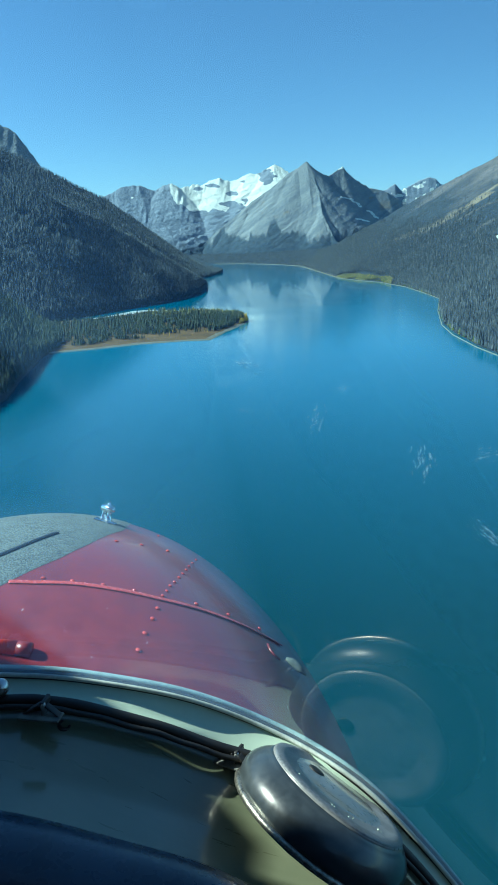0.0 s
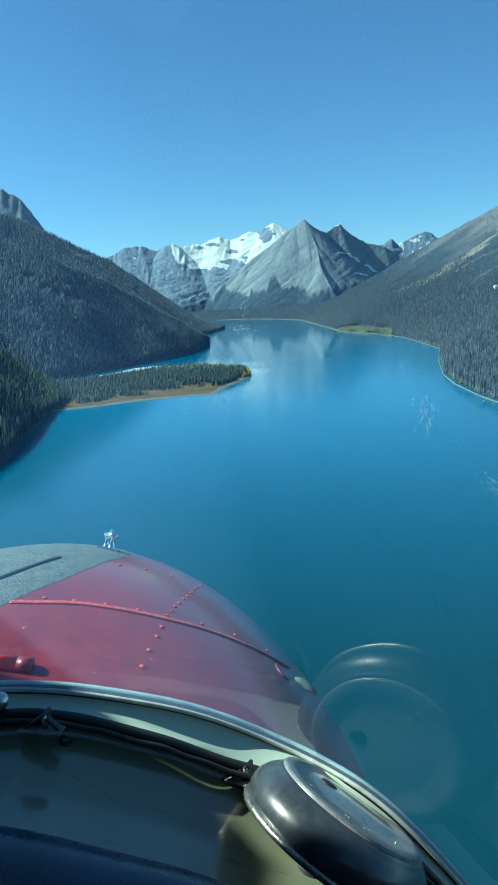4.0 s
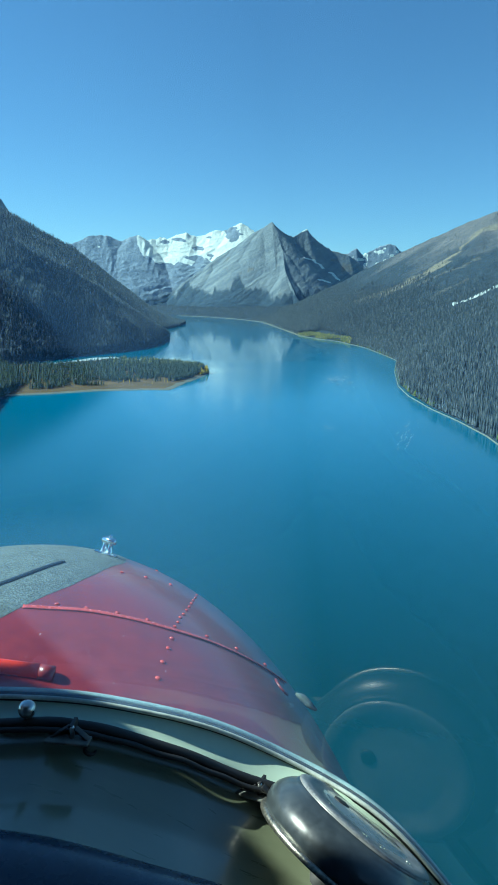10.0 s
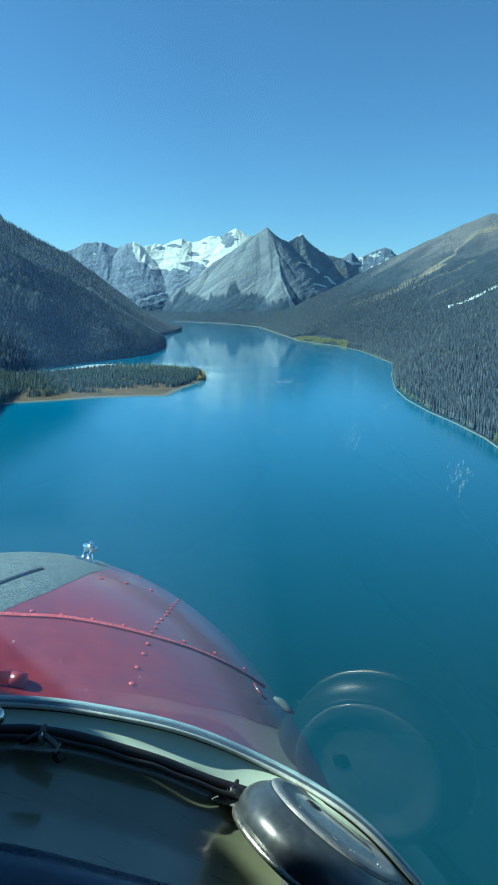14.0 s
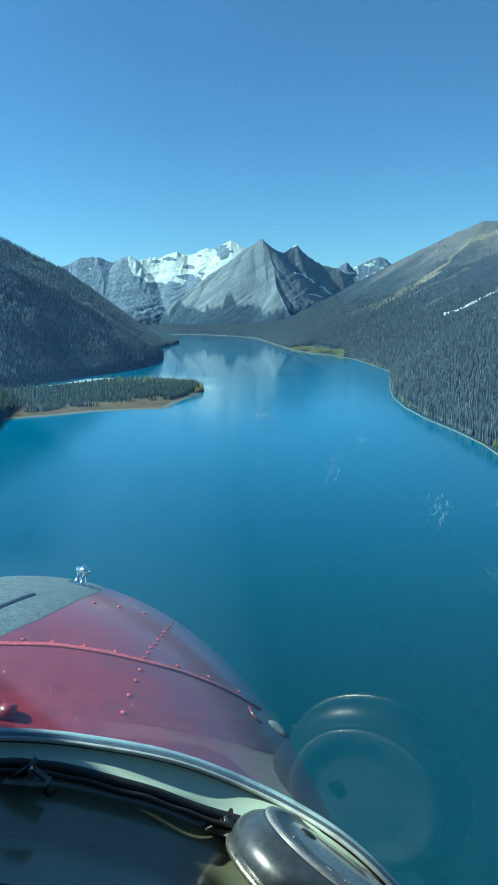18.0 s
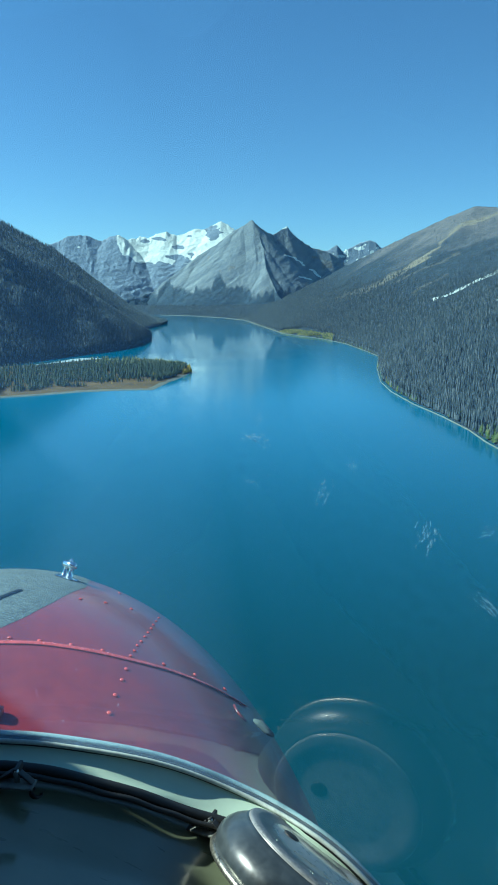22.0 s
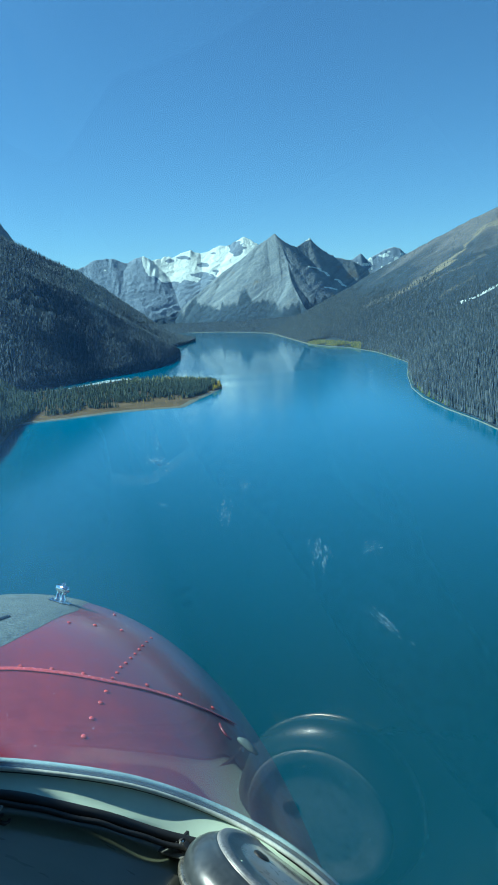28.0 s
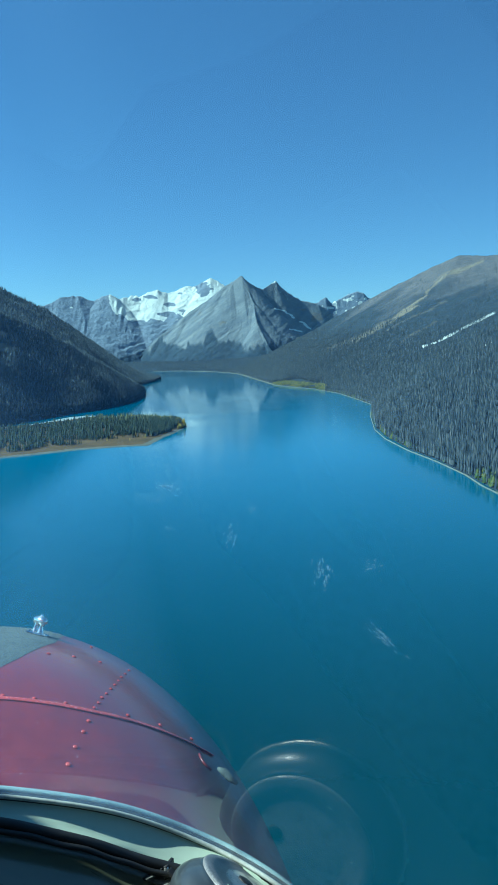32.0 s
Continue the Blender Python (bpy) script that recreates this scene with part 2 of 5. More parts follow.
M_MEADOW = foliage("yellow_green_leaves", [(0.0, (0.09, 0.10, 0.045)), (0.6, (0.17, 0.16, 0.065)), (1.0, (0.32, 0.26, 0.08))])
M_BARK = paint("bark", (0.10, 0.075, 0.055), 0.9, scale=3, relief=0.5, dist=0.02)
def worn_red():
    """Faded red enamel with scuffs and small pale chips."""
    m, n, l, p = nodes_of("red_aircraft_paint")
    co = n.new("ShaderNodeTexCoord").outputs["Object"]
    a = tex(n, l, "Noise", co, 3.5, Detail=6)
    b = tex(n, l, "Noise", co, 34.0, Detail=6)
    base = ramp(n, l, a.outputs[0], [(0.3, (0.19, 0.012, 0.011)), (0.5, (0.30, 0.017, 0.014)), (0.75, (0.37, 0.030, 0.025))])
    base = mixed(n, l, 0.3, base, ramp(n, l, b.outputs[0], [(0.35, (0.17, 0.010, 0.009)), (0.65, (0.42, 0.040, 0.032))]))
    grime = tex(n, l, "Noise", co, 1.7, Detail=8, Roughness=0.65)
    base = mixed(n, l, ramp(n, l, grime.outputs[0], [(0.46, (0, 0, 0)), (0.62, (0.55, 0.55, 0.55))]), base, (0.13, 0.035, 0.03))
    mp = n.new("ShaderNodeMapping")
    mp.inputs["Scale"].default_value = (1.0, 0.35, 1.0)
    l.new(co, mp.inputs[0])
    v = tex(n, l, "Voronoi", mp.outputs[0], 42.0)
    chips = ramp(n, l, v.outputs["Distance"], [(0.05, (1, 1, 1)), (0.09, (0, 0, 0))])
    chips = mixed(n, l, 1.0, chips, ramp(n, l, b.outputs[0], [(0.50, (0, 0, 0)), (0.57, (0.9, 0.9, 0.9))]), "MULTIPLY")
    base = mixed(n, l, chips, base, (0.55, 0.36, 0.33))
    l.new(base, p.inputs["Base Color"])
    rr = n.new("ShaderNodeMapRange")
    rr.inputs[3].default_value, rr.inputs[4].default_value = 0.28, 0.52
    l.new(b.outputs[0], rr.inputs[0])
    l.new(rr.outputs[0], p.inputs["Roughness"])
    p.inputs["Coat Weight"].default_value, p.inputs["Coat Roughness"].default_value = 0.7, 0.16
    p.inputs["Coat IOR"].default_value = 1.5
    bump(n, l, a.outputs[0], 0.08, 0.01, p)
    return m


M_RED = worn_red()
# Rubbed red, brightened so the colour holds the seam's and rivets' highlights.
M_SEAM = paint("rubbed_red_highlight", (0.74, 0.085, 0.07), 0.25, wear=0.4, scale=14, relief=0.1, dark=0.6, light=1.6)
M_GREY = paint("grey_nonskid", (0.155, 0.16, 0.145), 0.95, wear=0.75, scale=26, relief=0.9, dist=0.004, dark=0.35, light=1.6)
M_RUBBER = paint("black_rubber", (0.012, 0.013, 0.014), 0.55, scale=12, relief=0.2)
def dash_mat():
    """Black padded vinyl, sun-dulled, with dust and fine wiping streaks."""
    m, n, l, p = nodes_of("black_glareshield")
    co = n.new("ShaderNodeTexCoord").outputs["Object"]
    mp = n.new("ShaderNodeMapping")
    mp.inputs["Scale"].default_value, mp.inputs["Rotation"].default_value = (1.0, 7.0, 1.0), (0.0, 0.0, 0.5)
    l.new(co, mp.inputs[0])
    a = tex(n, l, "Noise", co, 3.0, Detail=7, Roughness=0.6)
    streak = tex(n, l, "Noise", mp.outputs[0], 9.0, Detail=6)
    grain = tex(n, l, "Noise", co, 420.0, Detail=3)
    dust = tex(n, l, "Voronoi", co, 85.0)
    base = ramp(n, l, a.outputs[0], [(0.3, (0.110, 0.130, 0.082)), (0.75, (0.188, 0.206, 0.132))])
    base = mixed(n, l, 0.12, base, ramp(n, l, streak.outputs[0], [(0.4, (0.02, 0.024, 0.022)), (0.7, (0.10, 0.11, 0.095))]))
    specks = ramp(n, l, dust.outputs["Distance"], [(0.03, (0.5, 0.5, 0.5)), (0.07, (0, 0, 0))])
    base = mixed(n, l, specks, base, (0.16, 0.16, 0.14))
    l.new(base, p.inputs["Base Color"])
    rr = n.new("ShaderNodeMapRange")
    rr.inputs[1].default_value, rr.inputs[2].default_value = 0.3, 0.7
    rr.inputs[3].default_value, rr.inputs[4].default_value = 0.26, 0.38
    p.inputs["Specular IOR Level"].default_value = 0.7
    p.inputs["Coat Weight"].default_value, p.inputs["Coat Roughness"].default_value = 1.0, 0.13
    l.new(streak.outputs[0], rr.inputs[0])
    l.new(rr.outputs[0], p.inputs["Roughness"])
    bump(n, l, grain.outputs[0], 0.15, 0.0008, p)
    return m


M_DASH = dash_mat()
M_WHITE = paint("white_frame_paint", (0.42, 0.53, 0.43), 0.45, wear=0.12, scale=8, relief=0.05, dark=0.85, light=1.05)
M_METAL = paint("worn_aluminium", (0.62, 0.64, 0.63), 0.3, metal=1.0, scale=14, relief=0.1, dark=0.6)
M_TRIM = paint("pale_trim_paint", (0.42, 0.47, 0.43), 0.45, wear=0.3, scale=25, relief=0.1, dark=0.6)
M_FITTING = paint("dull_fitting_metal", (0.13, 0.14, 0.125), 0.7, metal=0.0, scale=40, relief=0.2, dark=0.4)
M_CHROME = paint("chrome", (0.78, 0.79, 0.78), 0.1, metal=1.0, scale=18, relief=0.02, dark=0.85)
M_GLOSS = paint("glossy_black_plastic", (0.036, 0.045, 0.051), 0.34, wear=0.4, scale=9, relief=0.06, coat=0.4)
M_FACE = paint("brownish_grey_plastic", (0.20, 0.205, 0.205), 0.30, wear=0.3, scale=11, relief=0.06, coat=0.7, dark=0.55, light=1.4)
M_SCUFFED = paint("scuffed_grey_plastic", (0.130, 0.142, 0.155), 0.36, wear=0.55, scale=30, relief=0.2, dark=0.45, light=1.7)
M_RIM = paint("dull_brass_rim", (0.34, 0.33, 0.28), 0.38, metal=0.9, wear=0.5, scale=26, relief=0.2, dark=0.35, light=1.5)
M_PAD = paint("navy_black_padding", (0.022, 0.040, 0.072), 0.28, scale=6, relief=0.1)
M_BEACON = paint("bright_red_plastic", (0.95, 0.05, 0.02), 0.3, scale=20, relief=0.05)
M_DARK = paint("dark_cabin_lining", (0.010, 0.011, 0.012), 0.8, scale=5, relief=0.2)
def splash_mat():
    m, n, l, p = nodes_of("dried_splash")
    n.remove(p)
    co = n.new("ShaderNodeTexCoord").outputs["Object"]
    t = tex(n, l, "Noise", co, 420.0, Detail=5)
    r = ramp(n, l, t.outputs[0], [(0.36, (0.06, 0.06, 0.06)), (0.68, (0.34, 0.34, 0.34))])
    a, b, mix = n.new("ShaderNodeBsdfTransparent"), n.new("ShaderNodeBsdfTranslucent"), n.new("ShaderNodeMixShader")
    b.inputs[0].default_value = (0.8, 0.85, 0.88, 1)
    l.new(r, mix.inputs[0])
    l.new(a.outputs[0], mix.inputs[1])
    c, two = n.new("ShaderNodeBsdfDiffuse"), n.new("ShaderNodeMixShader")
    c.inputs[0].default_value = (0.8, 0.85, 0.88, 1)
    l.new(b.outputs[0], two.inputs[1])
    l.new(c.outputs[0], two.inputs[2])
    l.new(two.outputs[0], mix.inputs[2])
    l.new(mix.outputs[0], n["Material Output"].inputs[0])
    return m


M_SMUDGE = splash_mat()


# ---- mesh helpers ----
def fast_mesh(name, verts, tris, material, parent=None, smooth=True, attrs=None):
    """Many triangles at once from arrays."""
    me = bpy.data.meshes.new(name)
    verts, tris = np.asarray(verts, np.float32), np.asarray(tris, np.int32)
    k = tris.shape[1]
    me.vertices.add(len(verts))
    me.vertices.foreach_set("co", verts.ravel())
    me.loops.add(tris.size)
    me.loops.foreach_set("vertex_index", tris.ravel())
    me.polygons.add(len(tris))
    me.polygons.foreach_set("loop_start", np.arange(0, tris.size, k, dtype=np.int32))
    me.update(calc_edges=True)
    me.validate()
    return finish(name, me, material, parent, smooth, attrs)


def finish(name, me, material, parent, smooth, attrs):
    for key, values in (attrs or {}).items():
        me.attributes.new(key, "FLOAT", "POINT").data.foreach_set("value", np.asarray(values, np.float32))
    if smooth:
        me.polygons.foreach_set("use_smooth", np.ones(len(me.polygons), dtype=bool))
    me.materials.append(material)
    ob = new(name, me)
    ob.parent = parent
    return ob


def part(name, bm, material, parent, label=""):
    me = bpy.data.meshes.new(name)
    bm.to_mesh(me)
    bm.free()
    ob = finish(name, me, material, parent, True, None)
    return tagged(ob, label) if label else ob


def grid_faces(nu, nv, closed=False):
    """Quads of a grid of nu rows and nv columns."""
    i, j = np.meshgrid(np.arange(nu - 1), np.arange(nv if closed else nv - 1), indexing="ij")
    a, j2 = i * nv + j, (j + 1) % nv
    return np.stack([a, i * nv + j2, (i + 1) * nv + j2, (i + 1) * nv + j], -1).reshape(-1, 4)


def value_noise(x, y, seed):
    xi, yi = np.floor(x), np.floor(y)
    fx, fy = x - xi, y - yi
    fx, fy = fx * fx * (3 - 2 * fx), fy * fy * (3 - 2 * fy)

    def h(a, b):
        v = np.sin(a * 127.1 + b * 311.7 + seed * 74.7) * 43758.5453
        return v - np.floor(v)
    return (h(xi, yi) * (1 - fx) + h(xi + 1, yi) * fx) * (1 - fy) + (h(xi, yi + 1) * (1 - fx) + h(xi + 1, yi + 1) * fx) * fy


def fbm(x, y, seed=0, octaves=5, ridged=False):
    total, amp, norm = 0.0, 1.0, 0.0
    for o in range(octaves):
        v = value_noise(x * 2 ** o, y * 2 ** o, seed + o) * 2 - 1
        total = total + amp * ((1 - 2 * np.abs(v)) if ridged else v)
        norm += amp
        amp *= 0.5
    return total / norm


def resample(pts, n):
    """n points along a polyline, smoothed a little."""
    pts = np.asarray(pts, float)
    s = np.concatenate([[0], np.cumsum(np.linalg.norm(np.diff(pts, axis=0), axis=1))])
    u = np.linspace(0, s[-1], n)
    return np.stack([np.interp(u, s, pts[:, k]) for k in range(pts.shape[1])], 1)


def curve_pts(pts, n):
    """n points on a Catmull-Rom curve through pts."""
    p = [Vector(q) for q in pts]
    p = [2 * p[0] - p[1]] + p + [2 * p[-1] - p[-2]]
    out, m = [], len(p) - 3
    for i in range(n):
        f = i / (n - 1) * m
        k = min(int(f), m - 1)
        t = f - k
        a, b, c, d = p[k:k + 4]
        out.append(0.5 * (2 * b + (c - a) * t + (2 * a - 5 * b + 4 * c - d) * t * t + (3 * b - a - 3 * c + d) * t ** 3))
    return out


def eased(pts, turns=40):
    """The same line with its small kinks smoothed away."""
    a = np.array([tuple(q) for q in pts])
    for _ in range(turns):
        a[1:-1] = 0.5 * a[1:-1] + 0.25 * (a[:-2] + a[2:])
    return [Vector(q) for q in a]


def tube(bm, pts, radius, sides=8, flat=1.0):
    """A tube along points; flat squeezes it upright."""
    rings = []
    for i, q in enumerate(pts):
        tan = (pts[min(i + 1, len(pts) - 1)] - pts[max(i - 1, 0)]).normalized()
        side = tan.cross(Vector((0, 0, 1))).normalized()
        up = side.cross(tan)
        r = radius[i] if isinstance(radius, (list, tuple)) else radius
        rings.append([bm.verts.new(q + r * (math.cos(a) * side + flat * math.sin(a) * up))
                      for a in (2 * math.pi * k / sides for k in range(sides))])
    for a, b in zip(rings, rings[1:]):
        for k in range(sides):
            bm.faces.new((a[k], a[(k + 1) % sides], b[(k + 1) % sides], b[k]))
    bm.faces.new(rings[0][::-1])
    bm.faces.new(rings[-1])
    return bm


def lathe(bm, profile, m, sides=40):
    """A body of revolution about m's z axis; profile of (radius, height)."""
    rings = []
    for r, h in profile:
        rings.append([bm.verts.new(m @ Vector((r * math.cos(a), r * math.sin(a), h)))
                      for a in (2 * math.pi * k / sides for k in range(sides))])
    for a, b in zip(rings, rings[1:]):
        for k in range(sides):
            bm.faces.new((a[k], a[(k + 1) % sides], b[(k + 1) % sides], b[k]))
    bm.faces.new(rings[0][::-1])
    bm.faces.new(rings[-1])
    return bm


def box(bm, m, sx, sy, sz, bevel=0.0):
    """A box with rounded edges, centred on m's origin."""
    b = bmesh.ops.create_cube(bm, size=1.0, matrix=m @ Matrix.Diagonal((sx, sy, sz, 1)))
    if bevel:
        edges = list({e for v in b["verts"] for e in v.link_edges})
        bmesh.ops.bevel(bm, geom=edges, offset=bevel, segments=2, affect="EDGES", profile=0.5)
    return bm


def along(z, origin):
    """A pose at origin whose z axis points along z."""
    return Matrix.Translation(origin) @ Vector(z).to_track_quat("Z", "Y").to_matrix().to_4x4()


# ---- ground and lake ----
def far_sheet(name, z, material, reach=4950.0, rings=60, sides=96):
    r = np.concatenate([[0.5], np.geomspace(20, reach, rings)])
    a = np.linspace(0, 2 * np.pi, sides, endpoint=False)
    v = np.stack([np.outer(r, np.cos(a)), np.outer(r, np.sin(a)), np.full((len(r), sides), z)], -1).reshape(-1, 3)
    return fast_mesh(name, v, grid_faces(len(r), sides, True), material)


tagged(far_sheet("ground", -14.0, M_BED), "pale silty lake bed under deep water", "ground", kind="structure")
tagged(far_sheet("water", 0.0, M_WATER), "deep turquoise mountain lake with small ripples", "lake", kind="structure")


# ---- slopes from a crest down to a foot ----
def slope_points(crest, foot, nu, nv, bulge, rough, seed, reach):
    """A grid from the foot (v = 0) to the crest (v = 1)."""
    c, f = resample(crest, nu), resample([(x, y, 0.0) for x, y in foot], nu)
    v = np.linspace(0, 1, nv)[:, None, None]
    p = f[None] + (c - f)[None] * v
    h = (c[:, 2][None] * (v[..., 0] ** bulge))
    x, y = p[..., 0], p[..., 1]
    env = np.sin(np.pi * np.clip(v[..., 0], 0, 1)) ** 0.7 + 0.06
    h = h + rough * c[:, 2][None] * env * (0.7 * fbm(x / reach, y / reach, seed) + 0.5 * fbm(x / reach * 2.3, y / reach * 2.3, seed + 9, 5, True))
    h = h + (v[..., 0] > 0.97) * fbm(x / 30, y / 30, seed + 5) * 4
    p[..., 2] = h
    p[0, :, 2] = -2.0
    return p


def slope(name, p, material, attrs=None, label="", category="mountain"):
    nv, nu, _ = p.shape
    back = p[-1].copy()
    back[:, 1] += 120
    back[:, 2] = back[:, 2] * 0.3 - 30
    q = np.concatenate([p.reshape(-1, 3), back])
    at = {k: np.concatenate([np.asarray(v).ravel(), np.zeros(nu)]) for k, v in (attrs or {}).items()}
    ob = fast_mesh(name, q, grid_faces(nv + 1, nu), material, attrs=at)
    return tagged(ob, label, category)


def near_line(x, z, pts, width):
    """1 on a line in (x, z), falling to 0 at the width."""
    best = np.full(x.shape, 1e9)
    for (ax, az), (bx, bz) in zip(pts, pts[1:]):
        t = np.clip(((x - ax) * (bx - ax) + (z - az) * (bz - az)) / ((bx - ax) ** 2 + (bz - az) ** 2), 0, 1)
        best = np.minimum(best, np.hypot(x - ax - t * (bx - ax), z - az - t * (bz - az)))
    return np.clip(1 - best / width, 0, 1)


LEFT_FAR = slope_points(
    [(-927.0, 1500.0, 387.0), (-859.9, 1700.0, 381.5), (-694.3, 1900.0, 308.9), (-629.8, 1950.0, 272.4), (-560.5, 2000.0, 231.9), (-523.1, 2080.0, 208.2), (-470.2, 2180.0, 156.3), (-409.4, 2280.0, 96.7), (-355.0, 2360.0, 41.8), (-301.2, 2420.0, 14.0), (-253.7, 2450.0, 2.3)],
    [(-847.0, 1075.7), (-602.9, 1075.7), (-422.1, 1268.2), (-355.7, 1383.3), (-294.9, 1499.8), (-272.4, 1637.5), (-265.8, 1802.8), (-260.1, 1932.6), (-251.9, 2082.4), (-247.5, 2257.2), (-253.3, 2463.7)], 200, 90, 1.1, 0.07, 3, 260)
LEFT_NEAR = slope_points(
    [(-694.3, 1000.0, 250.5), (-565.5, 1050.0, 226.3), (-451.8, 1100.0, 190.9), (-373.9, 1150.0, 153.4), (-338.3, 1200.0, 132.4), (-300.6, 1260.0, 105.8), (-261.2, 1340.0, 72.1), (-226.3, 1430.0, 37.8), (-202.0, 1500.0, 13.4), (-193.1, 1545.0, 3.4)],
    [(-618.9, 712.2), (-456.2, 712.2), (-343.5, 764.2), (-289.4, 864.7), (-262.2, 958.9), (-241.0, 1023.8), (-210.5, 1109.5), (-183.3, 1238.7), (-184.9, 1401.5), (-194.6, 1565.7)], 220, 100, 1.0, 0.06, 7, 200)
LEFT_SHORE = slope_points(
    [(-329.3, 420.0, 101.4), (-306.2, 480.0, 97.5), (-292.9, 560.0, 80.0), (-284.1, 640.0, 56.4), (-276.6, 690.0, 34.9), (-260.0, 720.0, 14.5), (-245.5, 740.0, 0.3), (-233.7, 735.0, -8.2)],
    [(-197.5, 217.2), (-171.3, 264.8), (-161.7, 320.7), (-166.2, 404.6), (-180.6, 463.5), (-201.7, 565.3), (-206.2, 611.9), (-203.4, 642.1)], 120, 60, 1.0, 0.08, 11, 80)
RIGHT = slope_points(
    [(1152.2, 1500.0, 304.7), (979.7, 1900.0, 338.2), (853.9, 2300.0, 357.1), (786.2, 2500.0, 376.0), (757.1, 2550.0, 385.5), (695.8, 2650.0, 362.0), (636.3, 2720.0, 331.0), (574.2, 2800.0, 302.6), (531.9, 2900.0, 279.5), (484.9, 3000.0, 254.2), (417.3, 3150.0, 217.5), (340.5, 3300.0, 169.1), (275.7, 3400.0, 134.7), (182.7, 3550.0, 80.0), (80.2, 3700.0, 36.5), (-2.8, 3800.0, 21.3)],
    [(89.7, 98.8), (136.2, 305.9), (139.0, 421.4), (138.5, 517.2), (132.2, 577.9), (130.1, 658.4), (135.0, 742.5), (158.0, 894.0), (191.2, 1075.7), (191.3, 1183.6), (186.7, 1383.3), (158.0, 1565.7), (86.8, 1802.8), (49.2, 2257.2), (-2.1, 2855.0), (-48.8, 3101.0)], 360, 170, 1.35, 0.05, 21, 420)


def slope_attrs(p, seed, tree_line):
    x, y, z = p[..., 0], p[..., 1], p[..., 2]
    n = fbm(x / 120, y / 120, seed)
    veg = np.clip((tree_line - z + 90 * n) / 90, 0, 1)
    return {"veg": veg, "snow": np.zeros_like(z), "pale": np.clip(fbm(x / 60, y / 60, seed + 3) * 2.2 - 1.0, 0, 0.45) * (1 - veg)}


SCARS = [(-305.1, 1000.0, 93.9), (-327.1, 1000.0, 99.0), (-306.4, 1000.0, 109.9), (-346.0, 1000.0, 105.6), (-314.1, 1000.0, 79.3), (-363.3, 1000.0, 123.7), (-284.0, 1000.0, 83.7)]
SCAR_SIZES = ((0.013, 0.011), (0.009, 0.008), (0.016, 0.005), (0.012, 0.005), (0.012, 0.003), (0.014, 0.006), (0.006, 0.003))


def scars(p):
    """1 on the bare pale rock patches of the shaded slope."""
    x, z = p[..., 0] / p[..., 1], (p[..., 2] - EYE) / p[..., 1]
    out = np.zeros_like(x)
    for (cx, cy, cz), (rx, rz) in zip(SCARS, SCAR_SIZES):
        far = np.hypot((x - cx / cy) / rx, (z - (cz - EYE) / cy) / rz) + 1.1 * fbm(p[..., 0] / 14, p[..., 1] / 14, 88, 4)
        out = np.maximum(out, np.clip((0.9 - far) * 3, 0, 1))
    return out


la = slope_attrs(LEFT_NEAR, 33, 900)
la["pale"] = np.maximum(la["pale"], 0.8 * scars(LEFT_NEAR))
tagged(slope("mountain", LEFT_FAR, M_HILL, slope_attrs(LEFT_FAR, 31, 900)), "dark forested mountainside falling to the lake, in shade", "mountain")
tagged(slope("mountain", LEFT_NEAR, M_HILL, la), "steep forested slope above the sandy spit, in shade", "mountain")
tagged(slope("hillside", LEFT_SHORE, M_FLOOR, None), "low wooded bank dropping into the lake", "hill")
STREAKS = [([(109.7, 1000.0, 77.8), (148.2, 1000.0, 90.3), (184.8, 1000.0, 107.0), (203.8, 1000.0, 115.7)], 0.0062, 0.75), ([(208.2, 1000.0, 117.9), (224.7, 1000.0, 130.1), (253.4, 1000.0, 148.8)], 0.005, 0.95),
           ([(253.1, 1000.0, 153.8), (267.2, 1000.0, 166.6), (277.8, 1000.0, 173.7), (299.4, 1000.0, 182.2), (328.1, 1000.0, 190.7)], 0.0042, 0.85), ([(219.0, 1000.0, 89.5), (266.1, 1000.0, 115.0)], 0.0022, 0.5),
           ([(301.3, 1000.0, 81.5), (328.1, 1000.0, 94.6), (363.1, 1000.0, 105.6)], 0.003, 0.9), ([(88.9, 1000.0, 74.1), (118.6, 1000.0, 80.0)], 0.003, 0.4), ([(192.6, 1000.0, 98.3), (236.1, 1000.0, 123.7), (279.5, 1000.0, 141.6)], 0.0025, 0.35)]
SNOWS = [([(249.1, 1000.0, 81.5), (267.5, 1000.0, 86.6), (283.5, 1000.0, 94.6), (303.7, 1000.0, 105.6), (343.4, 1000.0, 123.7)], 0.0036), ([(309.3, 1000.0, 72.7), (342.1, 1000.0, 85.9)], 0.0028)]
ra = slope_attrs(RIGHT, 35, 290)
sx, sz = RIGHT[..., 0] / RIGHT[..., 1], (RIGHT[..., 2] - EYE) / RIGHT[..., 1]
patchy = np.clip(0.5 + 1.6 * fbm(RIGHT[..., 0] / 45, RIGHT[..., 1] / 45, 78), 0, 2)
wob = 0.006 * fbm(RIGHT[..., 0] / 60, RIGHT[..., 1] / 60, 77)


def seen(line):
    """Where places lie as seen from the seat: sideways and up, by distance."""
    return [(q[0] / q[1], (q[2] - EYE) / q[1]) for q in line]


for line, width, much in STREAKS:
    ra["pale"] = np.maximum(ra["pale"], much * np.clip(near_line(sx, sz + wob, seen(line), 0.7 * width) * 2.2 - 0.6 * patchy, 0, 1))
for line, width in SNOWS:
    ra["snow"] = np.maximum(ra["snow"], np.clip(near_line(sx, sz + 0.3 * wob, seen(line), 0.62 * width) * 3.0 - 0.9 * patchy, 0, 1))
